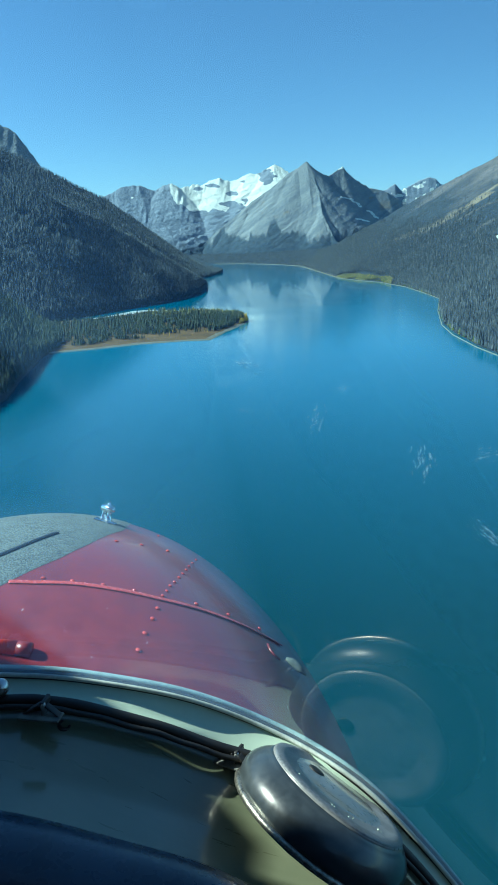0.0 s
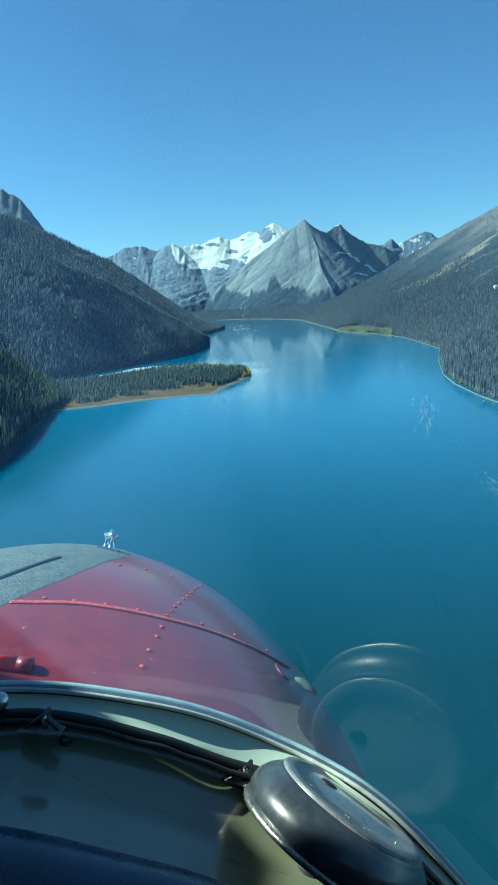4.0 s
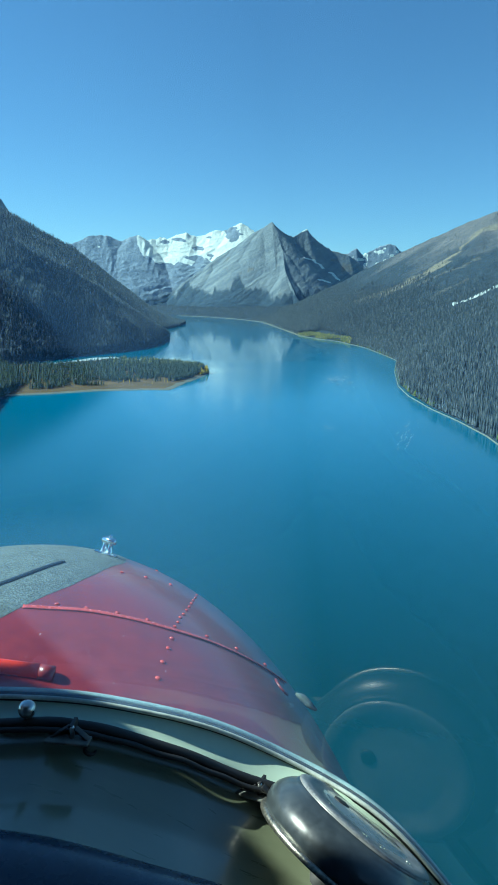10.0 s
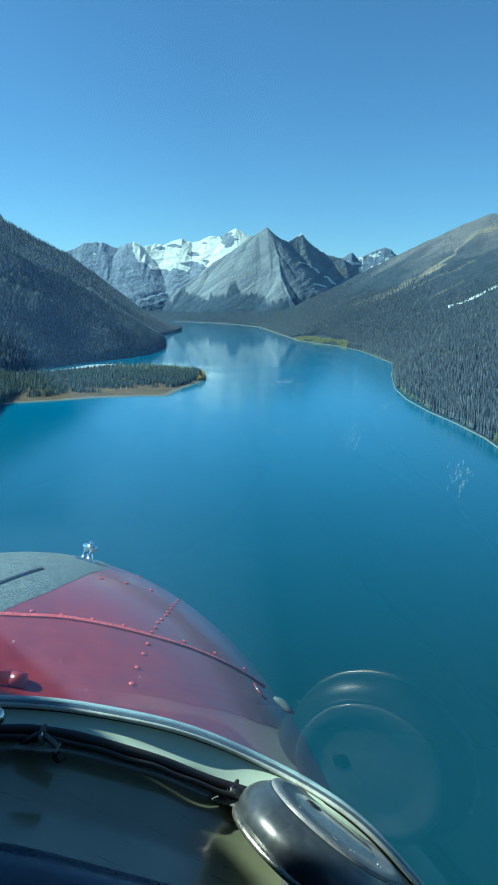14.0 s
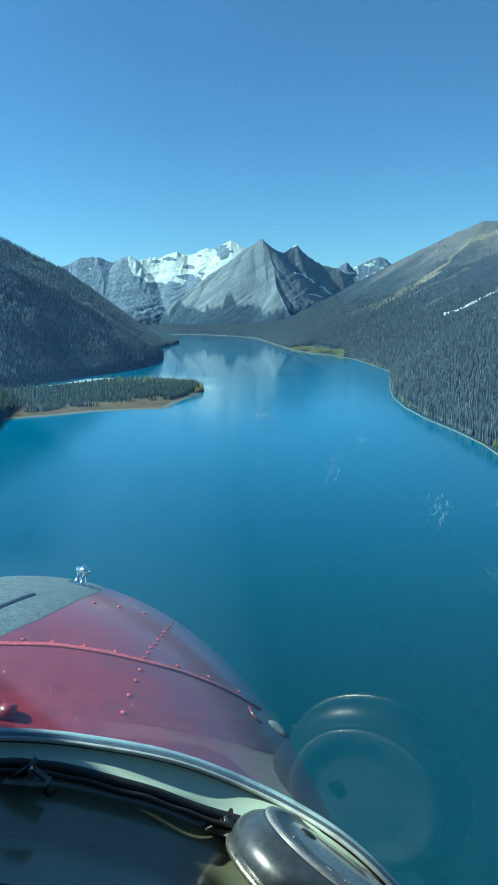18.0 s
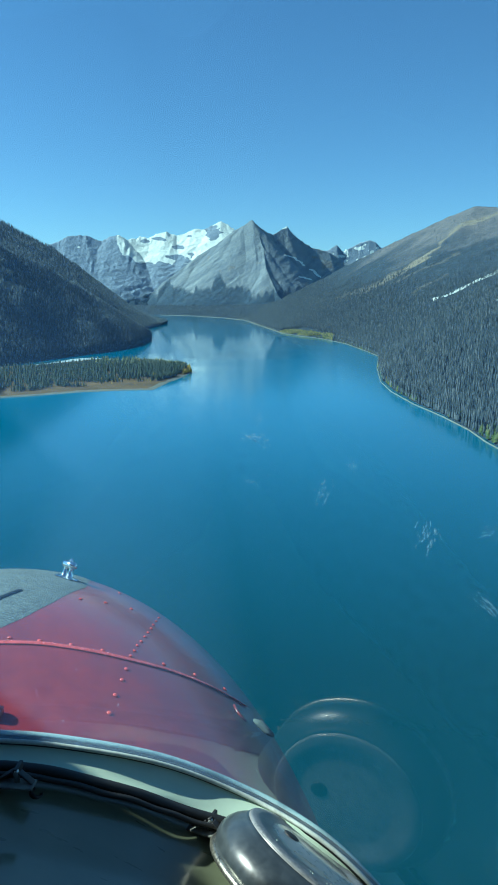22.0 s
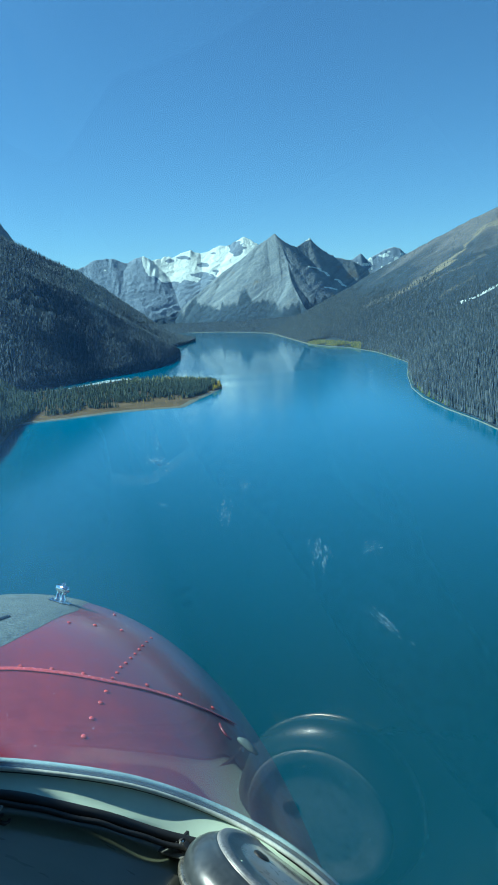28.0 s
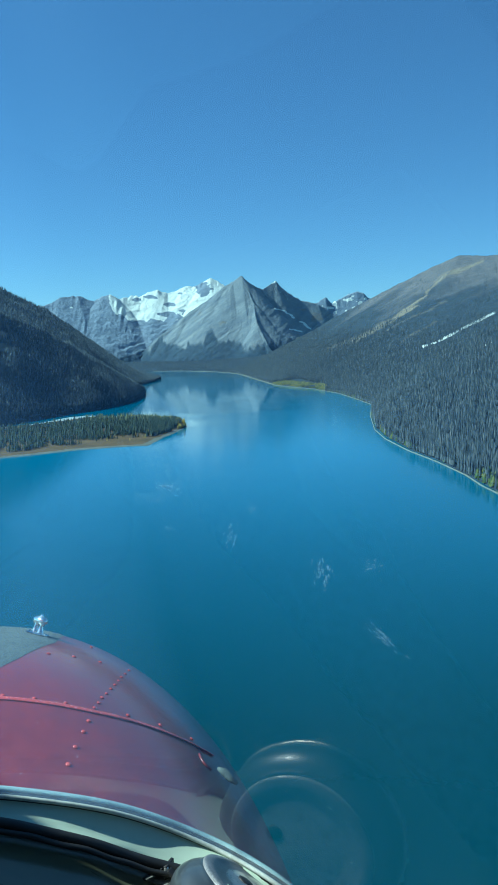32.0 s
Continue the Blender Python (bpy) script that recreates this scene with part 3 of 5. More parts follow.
tagged(slope("mountain", RIGHT, M_HILL, ra), "long brown mountainside with forest below and pale scree streaks", "mountain")


# ---- peaks ----
def peak_mesh(name, ridges, az, depth, nu, nv, steep, seed, material, marks=None, rough=26.0, label="", dip=0.3, jagged=0.8, teeth=10.0):
    """Ground that falls away from the given crests, on a fan of lines from the cockpit."""
    a = np.radians(np.linspace(az[0], az[1], nu))
    d = np.linspace(depth[0], depth[1], nv)
    x, y = np.outer(d, np.tan(a)), np.repeat(d[:, None], nu, 1)
    wx, wy = x + 9 * fbm(x / 260, y / 260, seed, 3), y + 9 * fbm(x / 260, y / 260, seed + 4, 3)
    h = np.full(x.shape, -1e9)
    close = np.full(x.shape, 1e9)
    for crest, k in ridges:
        for p, q in zip(crest, crest[1:]):
            ux, uy = q[0] - p[0], q[1] - p[1]
            t = np.clip(((wx - p[0]) * ux + (wy - p[1]) * uy) / (ux * ux + uy * uy), 0, 1)
            r = np.hypot(wx - p[0] - t * ux, wy - p[1] - t * uy)
            h = np.maximum(h, p[2] + t * (q[2] - p[2]) - k * r * steep)
            close = np.minimum(close, r)
    env = np.clip(close / 160, 0.12, 1)
    across, down = h - dip * x, x + dip * h
    beds = 0.4 * fbm(down / 300, across / 40, seed + 8, 5, True) + 0.3 * fbm(down / 90, across / 13, seed + 2, 4)
    crags = fbm(x / 66 + 7, (h + 0.6 * y) / 66, seed + 3, 6, True) + 0.6 * fbm(x / 19, (h + y) / 19, seed + 6, 4)
    h = h + rough * env * (beds + jagged * crags)
    h = h + teeth * np.clip(1 - close / 60, 0, 1) * fbm(x / 34 + 3, y / 160, seed + 11, 5, True)
    h = np.maximum(h, -6)
    v = np.stack([x, y, h], -1).reshape(-1, 3)
    f = grid_faces(nv, nu)
    f = f[(v[f, 2] > -5.5).any(1)]
    at = {k: np.zeros(len(v)) for k in ("veg", "snow", "pale")}
    at["veg"] = np.clip((120 - v[:, 2] + 90 * fbm(v[:, 0] / 90, v[:, 1] / 90, seed + 6)) / 60, 0, 1)
    if marks:
        marks(v, at)
    return tagged(fast_mesh(name, v, f, material, attrs=at), label, "mountain")


OUTCROPS = [(-212.9, 4830.0, 484.6), (-410.4, 4800.0, 393.1), (-427.1, 4700.0, 325.8), (-358.6, 4830.0, 464.0), (-535.4, 4820.0, 442.6), (-333.1, 4700.0, 346.1), (-632.4, 4800.0, 427.4)]
OUTCROP_SIZES = ((0.011, 0.008), (0.009, 0.003), (0.010, 0.004), (0.004, 0.002), (0.007, 0.0025), (0.005, 0.002), (0.005, 0.002))


def glacier_marks(v, at):
    sx, sz = v[:, 0] / v[:, 1], (v[:, 2] - EYE) / v[:, 1]
    n = fbm(v[:, 0] / 80, v[:, 1] / 80, 50, 5) * 0.012
    lower = np.interp(sx, [-0.172, -0.16, -0.143, -0.12, -0.103, -0.092, -0.077, -0.053, -0.033, -0.015], [0.070, 0.052, 0.044, 0.037, 0.039, 0.043, 0.046, 0.052, 0.059, 0.070])
    inside = np.clip((sx + 0.172) / 0.01, 0, 1) * np.clip((-0.005 - sx) / 0.01, 0, 1)
    rocky = np.clip(fbm(v[:, 0] / 70, v[:, 2] / 40, 61, 5, True) * 2.6 - 1.5, 0, 1)
    at["snow"] = np.clip((sz - lower + n) / 0.006, 0, 1) * inside * (1 - 0.35 * rocky)
    for (cx, cz), (rx, rz) in zip(seen(OUTCROPS), OUTCROP_SIZES):
        far = np.hypot((sx - cx) / rx, (sz - cz) / rz) + 0.9 * fbm(v[:, 0] / 45, v[:, 2] / 30, 66, 4)
        at["snow"] = at["snow"] * np.clip((far - 0.85) * 4, 0, 1)
    spots = np.clip(fbm(v[:, 0] / 50, v[:, 2] / 22, 71, 4) * 4 - 1.6, 0, 1) * (sz > 0.06)
    at["snow"] = np.maximum(at["snow"], spots * 0.9)


def crag_marks(v, at):
    at["snow"] = np.clip(fbm(v[:, 0] / 40, v[:, 2] / 25, 81, 4) * 4 - 0.3, 0, 1)


PEAK_SNOW = [([(227.5, 4700.0, 507.1), (251.6, 4700.0, 513.8)], 0.003), ([(235.9, 4500.0, 334.8), (295.9, 4500.0, 315.4), (346.3, 4500.0, 276.5)], 0.0011),
             ([(310.2, 4400.0, 208.4), (388.8, 4400.0, 192.4)], 0.0013), ([(374.9, 4400.0, 246.7), (427.7, 4400.0, 208.4)], 0.0018)]


def peak_marks(v, at):
    sx, sz = v[:, 0] / v[:, 1], (v[:, 2] - EYE) / v[:, 1]
    at["snow"] = np.clip(fbm(v[:, 0] / 35, v[:, 2] / 40, 91, 4) * 4 - 2.4, 0, 1) * (sx > 0.04) * (sz > 0.02)
    for line, width in PEAK_SNOW:
        at["snow"] = np.maximum(at["snow"], np.clip(near_line(sx + 0.006 * fbm(v[:, 0] / 30, v[:, 2] / 30, 93), sz, seen(line), width) * 2.0 - 0.6 * fbm(v[:, 0] / 20, v[:, 2] / 20, 97), 0, 0.85))
    line = 132 + 130 * fbm(v[:, 0] / 75, v[:, 2] / 400, 96, 4) + 30 * fbm(v[:, 0] / 18, v[:, 2] / 60, 98, 3)
    at["veg"] = np.maximum(at["veg"], np.clip((line - v[:, 2]) / 22, 0, 0.95))
    at["pale"] = np.clip(fbm(v[:, 0] / 70, v[:, 2] / 50, 95, 5) * 3 - 0.9, 0, 1) * (sx > -0.06) * (sz < 0.055) * (v[:, 2] > line - 10)


GLACIER = [(-1333.6, 4500.0, 308.9), (-1169.5, 4600.0, 383.3), (-1073.7, 4650.0, 439.8), (-980.6, 4680.0, 448.8), (-882.3, 4700.0, 416.8), (-822.4, 4700.0, 450.3), (-774.0, 4700.0, 450.3), (-734.1, 4750.0, 427.2), (-660.1, 4800.0, 451.4), (-617.9, 4800.0, 444.5), (-545.4, 4820.0, 473.5), (-495.6, 4820.0, 483.8), (-433.2, 4830.0, 460.6), (-372.5, 4830.0, 481.2), (-315.5, 4830.0, 501.8), (-241.0, 4830.0, 508.7), (-169.9, 4830.0, 546.3), (-148.6, 4830.0, 549.7), (-116.8, 4830.0, 539.5), (-67.5, 4840.0, 499.2), (103.8, 4860.0, 414.4)]
GLACIER_RIBS = [[(-980.6, 4680.0, 448.8), (-930.0, 4560.0, 330.0), (-880.0, 4420.0, 190.0)], [(-1125.0, 4620.0, 412.0), (-1090.0, 4500.0, 300.0), (-1050.0, 4380.0, 190.0)],
                [(-495.6, 4820.0, 483.8), (-478.0, 4740.0, 408.0), (-455.0, 4660.0, 330.0)], [(-169.9, 4830.0, 546.3), (-150.0, 4760.0, 470.0), (-120.0, 4690.0, 400.0)]]
GLACIER_SPUR = [(-787.8, 4700.0, 450.3), (-704.3, 4620.0, 281.7), (-647.0, 4500.0, 112.9)]
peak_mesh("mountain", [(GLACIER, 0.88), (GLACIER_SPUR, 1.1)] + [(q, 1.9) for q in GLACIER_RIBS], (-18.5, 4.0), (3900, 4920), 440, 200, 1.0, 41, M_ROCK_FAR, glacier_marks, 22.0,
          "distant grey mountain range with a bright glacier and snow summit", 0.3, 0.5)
CRAGS = [(427.4, 4860.0, 327.2), (536.1, 4880.0, 391.3), (582.3, 4880.0, 415.8), (626.3, 4880.0, 380.8), (680.9, 4890.0, 409.4), (734.3, 4890.0, 433.9), (787.8, 4890.0, 447.9), (827.5, 4890.0, 444.4), (875.8, 4890.0, 398.9), (1008.2, 4890.0, 328.7)]
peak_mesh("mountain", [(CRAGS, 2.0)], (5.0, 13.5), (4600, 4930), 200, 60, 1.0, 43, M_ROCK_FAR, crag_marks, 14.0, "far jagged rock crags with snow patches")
MAIN = [(32.6, 4450.0, 525.3), (-16.3, 4445.0, 493.4), (-84.6, 4435.0, 451.5), (-159.7, 4425.0, 390.8), (-296.6, 4410.0, 298.0), (-459.4, 4385.0, 176.1), (-595.0, 4355.0, 64.1), (-657.6, 4330.0, 16.3)]
MAIN_SPUR = [(32.6, 4450.0, 525.3), (67.6, 4380.0, 443.8), (97.8, 4280.0, 359.2), (113.0, 4120.0, 230.1), (175.1, 3980.0, 94.6), (230.4, 3900.0, 34.1)]
MAIN_BACK = [(32.6, 4450.0, 525.3), (97.0, 4560.0, 481.5), (160.2, 4640.0, 462.1), (212.9, 4680.0, 492.0), (251.6, 4700.0, 513.8), (287.7, 4720.0, 475.4), (327.7, 4740.0, 443.3), (417.4, 4760.0, 393.9), (524.3, 4770.0, 370.6), (606.7, 4800.0, 317.2), (779.2, 4800.0, 247.9)]
peak_mesh("mountain", [(MAIN, 1.0), (MAIN_SPUR, 1.0), (MAIN_BACK, 1.7)], (-10.5, 11.0), (3860, 4900), 460, 260, 1.0, 45, M_ROCK, peak_marks, 7.0,
          "pointed grey limestone peak with bedded rock above the lake's end", 0.75, 0.45, 6.0)
CLIFF = [(-1537.0, 2500.0, 659.2), (-1177.1, 2550.0, 558.5), (-1072.6, 2600.0, 523.3), (-1001.1, 2600.0, 500.0), (-946.9, 2600.0, 467.6), (-921.1, 2600.0, 429.6), (-904.5, 2600.0, 395.1), (-874.4, 2600.0, 331.0), (-842.8, 2600.0, 286.7)]
peak_mesh("mountain", [(CLIFF, 1.6)], (-34, -15.0), (2300, 2750), 200, 80, 1.0, 47, M_ROCK, None, 14.0, "dark rounded cliff behind the forested mountainside")

# ---- valley floor behind the lake's end ----
VALLEY = slope_points([(-1351.0, 4400.0, 47.7), (-858.0, 4400.0, 44.4), (-463.4, 4400.0, 50.9), (-315.5, 4400.0, 54.1), (-134.7, 4400.0, 60.6), (61.7, 4350.0, 67.2), (574.3, 4300.0, 76.8)], [(-968.7, 3393.1), (-632.5, 3503.1), (-382.4, 3620.3), (-252.0, 3503.1), (-98.1, 3192.7), (-2.1, 2855.0), (84.2, 1898.4)], 60, 30, 1.0, 0.1, 51, 200)
tagged(slope("valley_floor", VALLEY, M_HILL, slope_attrs(VALLEY, 37, 900)), "dark wooded flat at the lake's far end", "ground")


# ---- the sandy spit ----
NEAR_EDGE = [(-282.3, 525.1), (-242.8, 565.3), (-200.4, 594.4), (-173.5, 611.9), (-141.8, 638.2), (-105.3, 654.2), (-81.9, 658.4), (-76.0, 707.4), (-65.7, 764.2), (-58.4, 817.7)]
FAR_EDGE = [(-438.7, 824.1), (-356.6, 837.2), (-289.4, 864.7), (-258.3, 894.0), (-232.2, 925.3), (-204.2, 995.0), (-151.0, 967.7), (-110.4, 933.5), (-81.4, 886.5), (-58.2, 824.1)]


def spit():
    nu, nv = 160, 26
    a, b = resample(NEAR_EDGE, nu), resample(FAR_EDGE, nu)
    a[:, 1] += 7 * fbm(a[:, 0] / 22, a[:, 1] / 300, 15) * np.linspace(1, 0.2, nu)
    b[:, 1] += 9 * fbm(b[:, 0] / 30, b[:, 1] / 300, 16) * np.linspace(1, 0.2, nu)
    v = np.linspace(0, 1, nv)[:, None, None]
    p = a[None] + (b - a)[None] * v
    x, y = p[..., 0], p[..., 1]
    h = 1.8 * np.sin(np.pi * v[..., 0]) ** 0.5 + 0.5 * fbm(x / 25, y / 25, 3) - 0.1
    h[0], h[-1] = -1.5, -1.5
    q = np.concatenate([p, h[..., None]], -1)
    return q


SPIT = spit()
tagged(fast_mesh("sand_spit", SPIT.reshape(-1, 3), grid_faces(*SPIT.shape[:2]), M_GRASS), "low tan sand spit reaching into the lake", "spit", kind="structure")


def shore_strip(name, edge, width, material, label, seed, n=260, height=0.7):
    """A narrow beach along an edge, falling into the water on one side."""
    e = resample(edge, n)
    t = np.gradient(e, axis=0)
    nrm = np.stack([-t[:, 1], t[:, 0]], 1) / np.linalg.norm(t, axis=1)[:, None]
    w = width * (1 + 0.8 * fbm(e[:, 0] / 18, e[:, 1] / 18, seed))
    v = np.concatenate([np.concatenate([e + nrm * (w * f)[:, None], np.full((n, 1), z)], 1) for f, z in ((-0.7, -0.6), (-0.2, 0.25 * height), (0.3, 0.7 * height), (1.0, height))])
    return tagged(fast_mesh(name, v, grid_faces(4, n), material), label, "beach", kind="structure")


shore_strip("beach", [(141.0, 363.9), (139.0, 421.4), (141.1, 459.3), (138.5, 517.2), (132.2, 577.9), (130.1, 658.4), (135.2, 737.3), (158.7, 894.0), (192.8, 1075.7), (192.2, 1183.6), (186.7, 1383.3), (158.0, 1565.7), (123.9, 1663.0), (86.8, 1802.8)], -0.45, M_STONE, "narrow pale stony shore below the forest", 4, height=0.6)
shore_strip("beach", [(86.8, 1802.8), (49.2, 2257.2), (-2.1, 2855.0), (-98.1, 3192.7), (-252.0, 3503.1), (-409.5, 3620.3)], -5.0, M_STONE, "pale shoreline at the lake's far end", 6, 80, 1.2)
shore_strip("beach", NEAR_EDGE, 3.5, M_STONE, "pale stony waterline along the spit", 9, 200, 0.9)
BAR_NEAR = [(-254.9, 837.2), (-232.2, 871.8), (-199.0, 901.6), (-157.2, 917.3), (-124.5, 917.3)]
BAR_FAR = [(-256.2, 886.5), (-241.2, 933.5), (-226.8, 995.0), (-206.1, 1023.8), (-156.0, 985.7), (-124.1, 925.3)]


def gravel_bar():
    a, b = resample(BAR_NEAR, 90), resample(BAR_FAR, 90)
    v = np.linspace(0, 1, 14)[:, None, None]
    p = a[None] + (b - a)[None] * v
    h = 0.5 + 0.5 * fbm(p[..., 0] / 16, p[..., 1] / 16, 19) - 1.4 * (np.abs(2 * v[..., 0] - 1) ** 6)
    return np.concatenate([p, h[..., None]], -1)


BAR = gravel_bar()
tagged(fast_mesh("gravel_bar", BAR.reshape(-1, 3), grid_faces(*BAR.shape[:2]), M_PALE), "pale washed gravel bar behind the spit", "beach", kind="structure")

# ---- forest ----
def trees_mesh(name, spots, heights, material, rng, tiers=3, sides=5, lean=0.02, slim=0.105):
    """Conifers as stacked ragged skirts, joined."""
    n = len(spots)
    base_v, base_f = [], []
    for t in range(tiers):
        z0, z1 = 0.10 + 0.72 * t / tiers, min(1.0, 0.10 + 0.72 * t / tiers + 0.62 - 0.08 * t)
        if t == tiers - 1:
            z1 = 1.0
        r = 1.0 - 0.75 * t / tiers
        k0 = len(base_v)
        for s in range(sides):
            ang = 2 * math.pi * (s + 0.5 * t) / sides
            base_v.append((r * math.cos(ang), r * math.sin(ang), z0))
        base_v.append((0, 0, z1))
        for s in range(sides):
            base_f.append((k0 + s, k0 + (s + 1) % sides, k0 + sides))
    bv, bf = np.array(base_v), np.array(base_f)
    m = len(bv)
    wid = heights * slim * rng.uniform(0.7, 1.35, n)
    jag = rng.uniform(0.6, 1.35, (n, m))
    rot = rng.uniform(0, 6.28, n)
    c, s = np.cos(rot)[:, None], np.sin(rot)[:, None]
    bx, by = bv[None, :, 0] * jag, bv[None, :, 1] * jag
    z = bv[None, :, 2] * heights[:, None] + (jag - 1) * 0.06 * heights[:, None] * (bv[None, :, 2] < 0.99)
    lx = rng.normal(0, lean, n)[:, None]
    v = np.stack([spots[:, None, 0] + (bx * c - by * s) * wid[:, None] + lx * z, spots[:, None, 1] + (bx * s + by * c) * wid[:, None], spots[:, None, 2] + z], -1)
    f = bf[None] + (np.arange(n) * m)[:, None, None]
    return fast_mesh(name, v.reshape(-1, 3), f.reshape(-1, 3), material, smooth=False)


def scatter(p, count, rng, vmax=1.0, vmin=0.02, power=1.0, umin=0.0, umax=1.0, keep=None):
    """Places on a grid surface, at random."""
    nv, nu, _ = p.shape
    u = rng.uniform(umin, umax, count) * (nu - 1.001)
    v = (vmin + (vmax - vmin) * rng.uniform(0, 1, count) ** power) * (nv - 1.001)
    i, j = v.astype(int), u.astype(int)
    fv, fu = (v - i)[:, None], (u - j)[:, None]
    q = (p[i, j] * (1 - fu) + p[i, j + 1] * fu) * (1 - fv) + (p[i + 1, j] * (1 - fu) + p[i + 1, j + 1] * fu) * fv
    if keep is not None:
        q = q[keep(q, rng)]
    return q[q[:, 2] > 0.2]


rng = np.random.default_rng(5)


def forest(name, spots, low, high, label, material=M_CONIFER, **opt):
    h = rng.uniform(low, high, len(spots)) * rng.uniform(0.7, 1.0, len(spots))
    return tagged(trees_mesh(name, spots, h, material, rng, **opt), label, "forest", kind="stuff")


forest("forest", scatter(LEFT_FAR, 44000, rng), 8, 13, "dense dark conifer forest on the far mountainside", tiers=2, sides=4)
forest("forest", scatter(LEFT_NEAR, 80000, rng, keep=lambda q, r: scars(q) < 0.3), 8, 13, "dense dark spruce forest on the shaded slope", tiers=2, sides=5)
forest("forest", scatter(LEFT_SHORE, 9000, rng), 8, 13, "dark spruce trees on the wooded bank", M_SPRUCE)


def on_knoll(q):
    """The bare bank of light green shrubs on the near shore."""
    return (q[:, 1] < 445) & (q[:, 0] < 205 + 14 * fbm(q[:, 0] / 20, q[:, 1] / 20, 12))


def on_meadow(q):
    return (q[:, 1] > 1490) & (q[:, 1] < 1850) & (q[:, 2] < 2 + 10 * (q[:, 1] - 1480) / 370)


def below_line(q, r):
    return ~(on_knoll(q) & (r.uniform(0, 1, len(q)) < 0.85)) & ~on_meadow(q) & (r.uniform(0, 1, len(q)) < np.clip((170 - q[:, 2] + 80 * fbm(q[:, 0] / 120, q[:, 1] / 120, 35)) / 110, 0.04, 1))


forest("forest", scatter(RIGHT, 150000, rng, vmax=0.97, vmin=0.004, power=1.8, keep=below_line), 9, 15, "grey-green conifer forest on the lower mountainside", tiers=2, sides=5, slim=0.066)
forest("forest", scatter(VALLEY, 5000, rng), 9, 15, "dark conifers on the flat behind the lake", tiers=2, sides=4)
forest("meadow", scatter(RIGHT, 26000, rng, vmin=0.004, vmax=0.05, umin=0.3, keep=lambda q, r: on_meadow(q) & (fbm(q[:, 0] / 30, q[:, 1] / 60, 14) > -0.08)), 3, 7, "yellow-green shrubs on the shore meadow", M_MEADOW, slim=0.35)
forest("forest", scatter(RIGHT, 14000, rng, vmin=0.003, vmax=0.12, umax=0.4, keep=lambda q, r: on_knoll(q)), 3, 8, "light green shrubs on the shore bank", M_ASPEN, slim=0.35)
forest("forest", scatter(RIGHT, 500, rng, vmin=0.004, vmax=0.012, umin=0.1, umax=0.5), 3, 7, "light green shrubs along the shore", M_ASPEN, slim=0.3)
forest("forest", scatter(SPIT, 6000, rng, vmin=0.22, vmax=0.80, umax=0.955), 3.5, 10.5, "small green spruces covering the sand spit", M_SPRUCE, slim=0.12)
forest("forest", scatter(SPIT, 4200, rng, vmin=0.09, vmax=0.24, umax=0.86, keep=lambda q, r: fbm(q[:, 0] / 24, q[:, 1] / 30, 27) > -0.08), 2.5, 8.0, "scattered small spruces on the spit's grass", M_SPRUCE, slim=0.12)
forest("shrubs", scatter(SPIT, 210, rng, vmin=0.12, vmax=0.9, umin=0.90, umax=0.993), 2.5, 6.0, "golden autumn shrubs at the spit's tip", M_LARCH, slim=0.28)
forest("shrubs", scatter(SPIT, 420, rng, vmin=0.66, vmax=0.93, umin=0.55, umax=0.95), 3.0, 9.0, "yellow-green shrubs on the spit's far side", M_MEADOW, slim=0.3)

# ---- the aircraft's nose ----
HEAD = 0.1111


def nose_height(l, a):
    q = a - 1.0
    top = EYE - 0.6589 + 0.1991 * q - 0.274 * q * q
    r = min(0.999, abs(l) / half_width(a))
    return top - 0.7265 * (1 - math.sqrt(1 - r ** 2.0332))


def nose_point(l, a, lift=0.0):
    """A point of the nose's skin from its distance off the centreline and along it."""
    x = -0.4758 + l * math.cos(HEAD) - a * math.sin(HEAD)
    y = l * math.sin(HEAD) + a * math.cos(HEAD)
    return Vector((x, y, nose_height(l, a) + lift))


def half_width(a):
    return 0.8567 * math.sqrt(max(1e-6, 1 - (max(a - 0.8033, 0) / 2.2184) ** 2))


plane = tagged(new("aircraft"), "red and grey seaplane nose seen from its cockpit over the lake", "aircraft")
plane.location = (-0.5, 1.6, EYE - 1.4)
plane_inv = Matrix.Translation(plane.location).inverted()


def air_part(name, bm, material, label="", parent=None):
    """A part of the aircraft, given in world places."""
    bmesh.ops.transform(bm, matrix=plane_inv, verts=bm.verts)
    return part(name, bm, material, parent or plane, label)


def to_nose(x, y):
    dx = x + 0.4758
    return dx * math.cos(HEAD) + y * math.sin(HEAD), -dx * math.sin(HEAD) + y * math.cos(HEAD)


def on_nose(x, y, lift=0.0):
    return nose_point(*to_nose(x, y), lift)


def nose_normal(x, y):
    e = 0.01
    return Vector((on_nose(x - e, y).z - on_nose(x + e, y).z, on_nose(x, y - e).z - on_nose(x, y + e).z, 2 * e)).normalized()


# grey deck, bounded by a line across the skin
DECK_EDGE = sorted(to_nose(x, y)[::-1] for x, y in [(-0.591, 2.899), (-0.421, 1.806), (-0.446, 1.582), (-0.473, 1.463), (-0.499, 1.400)])


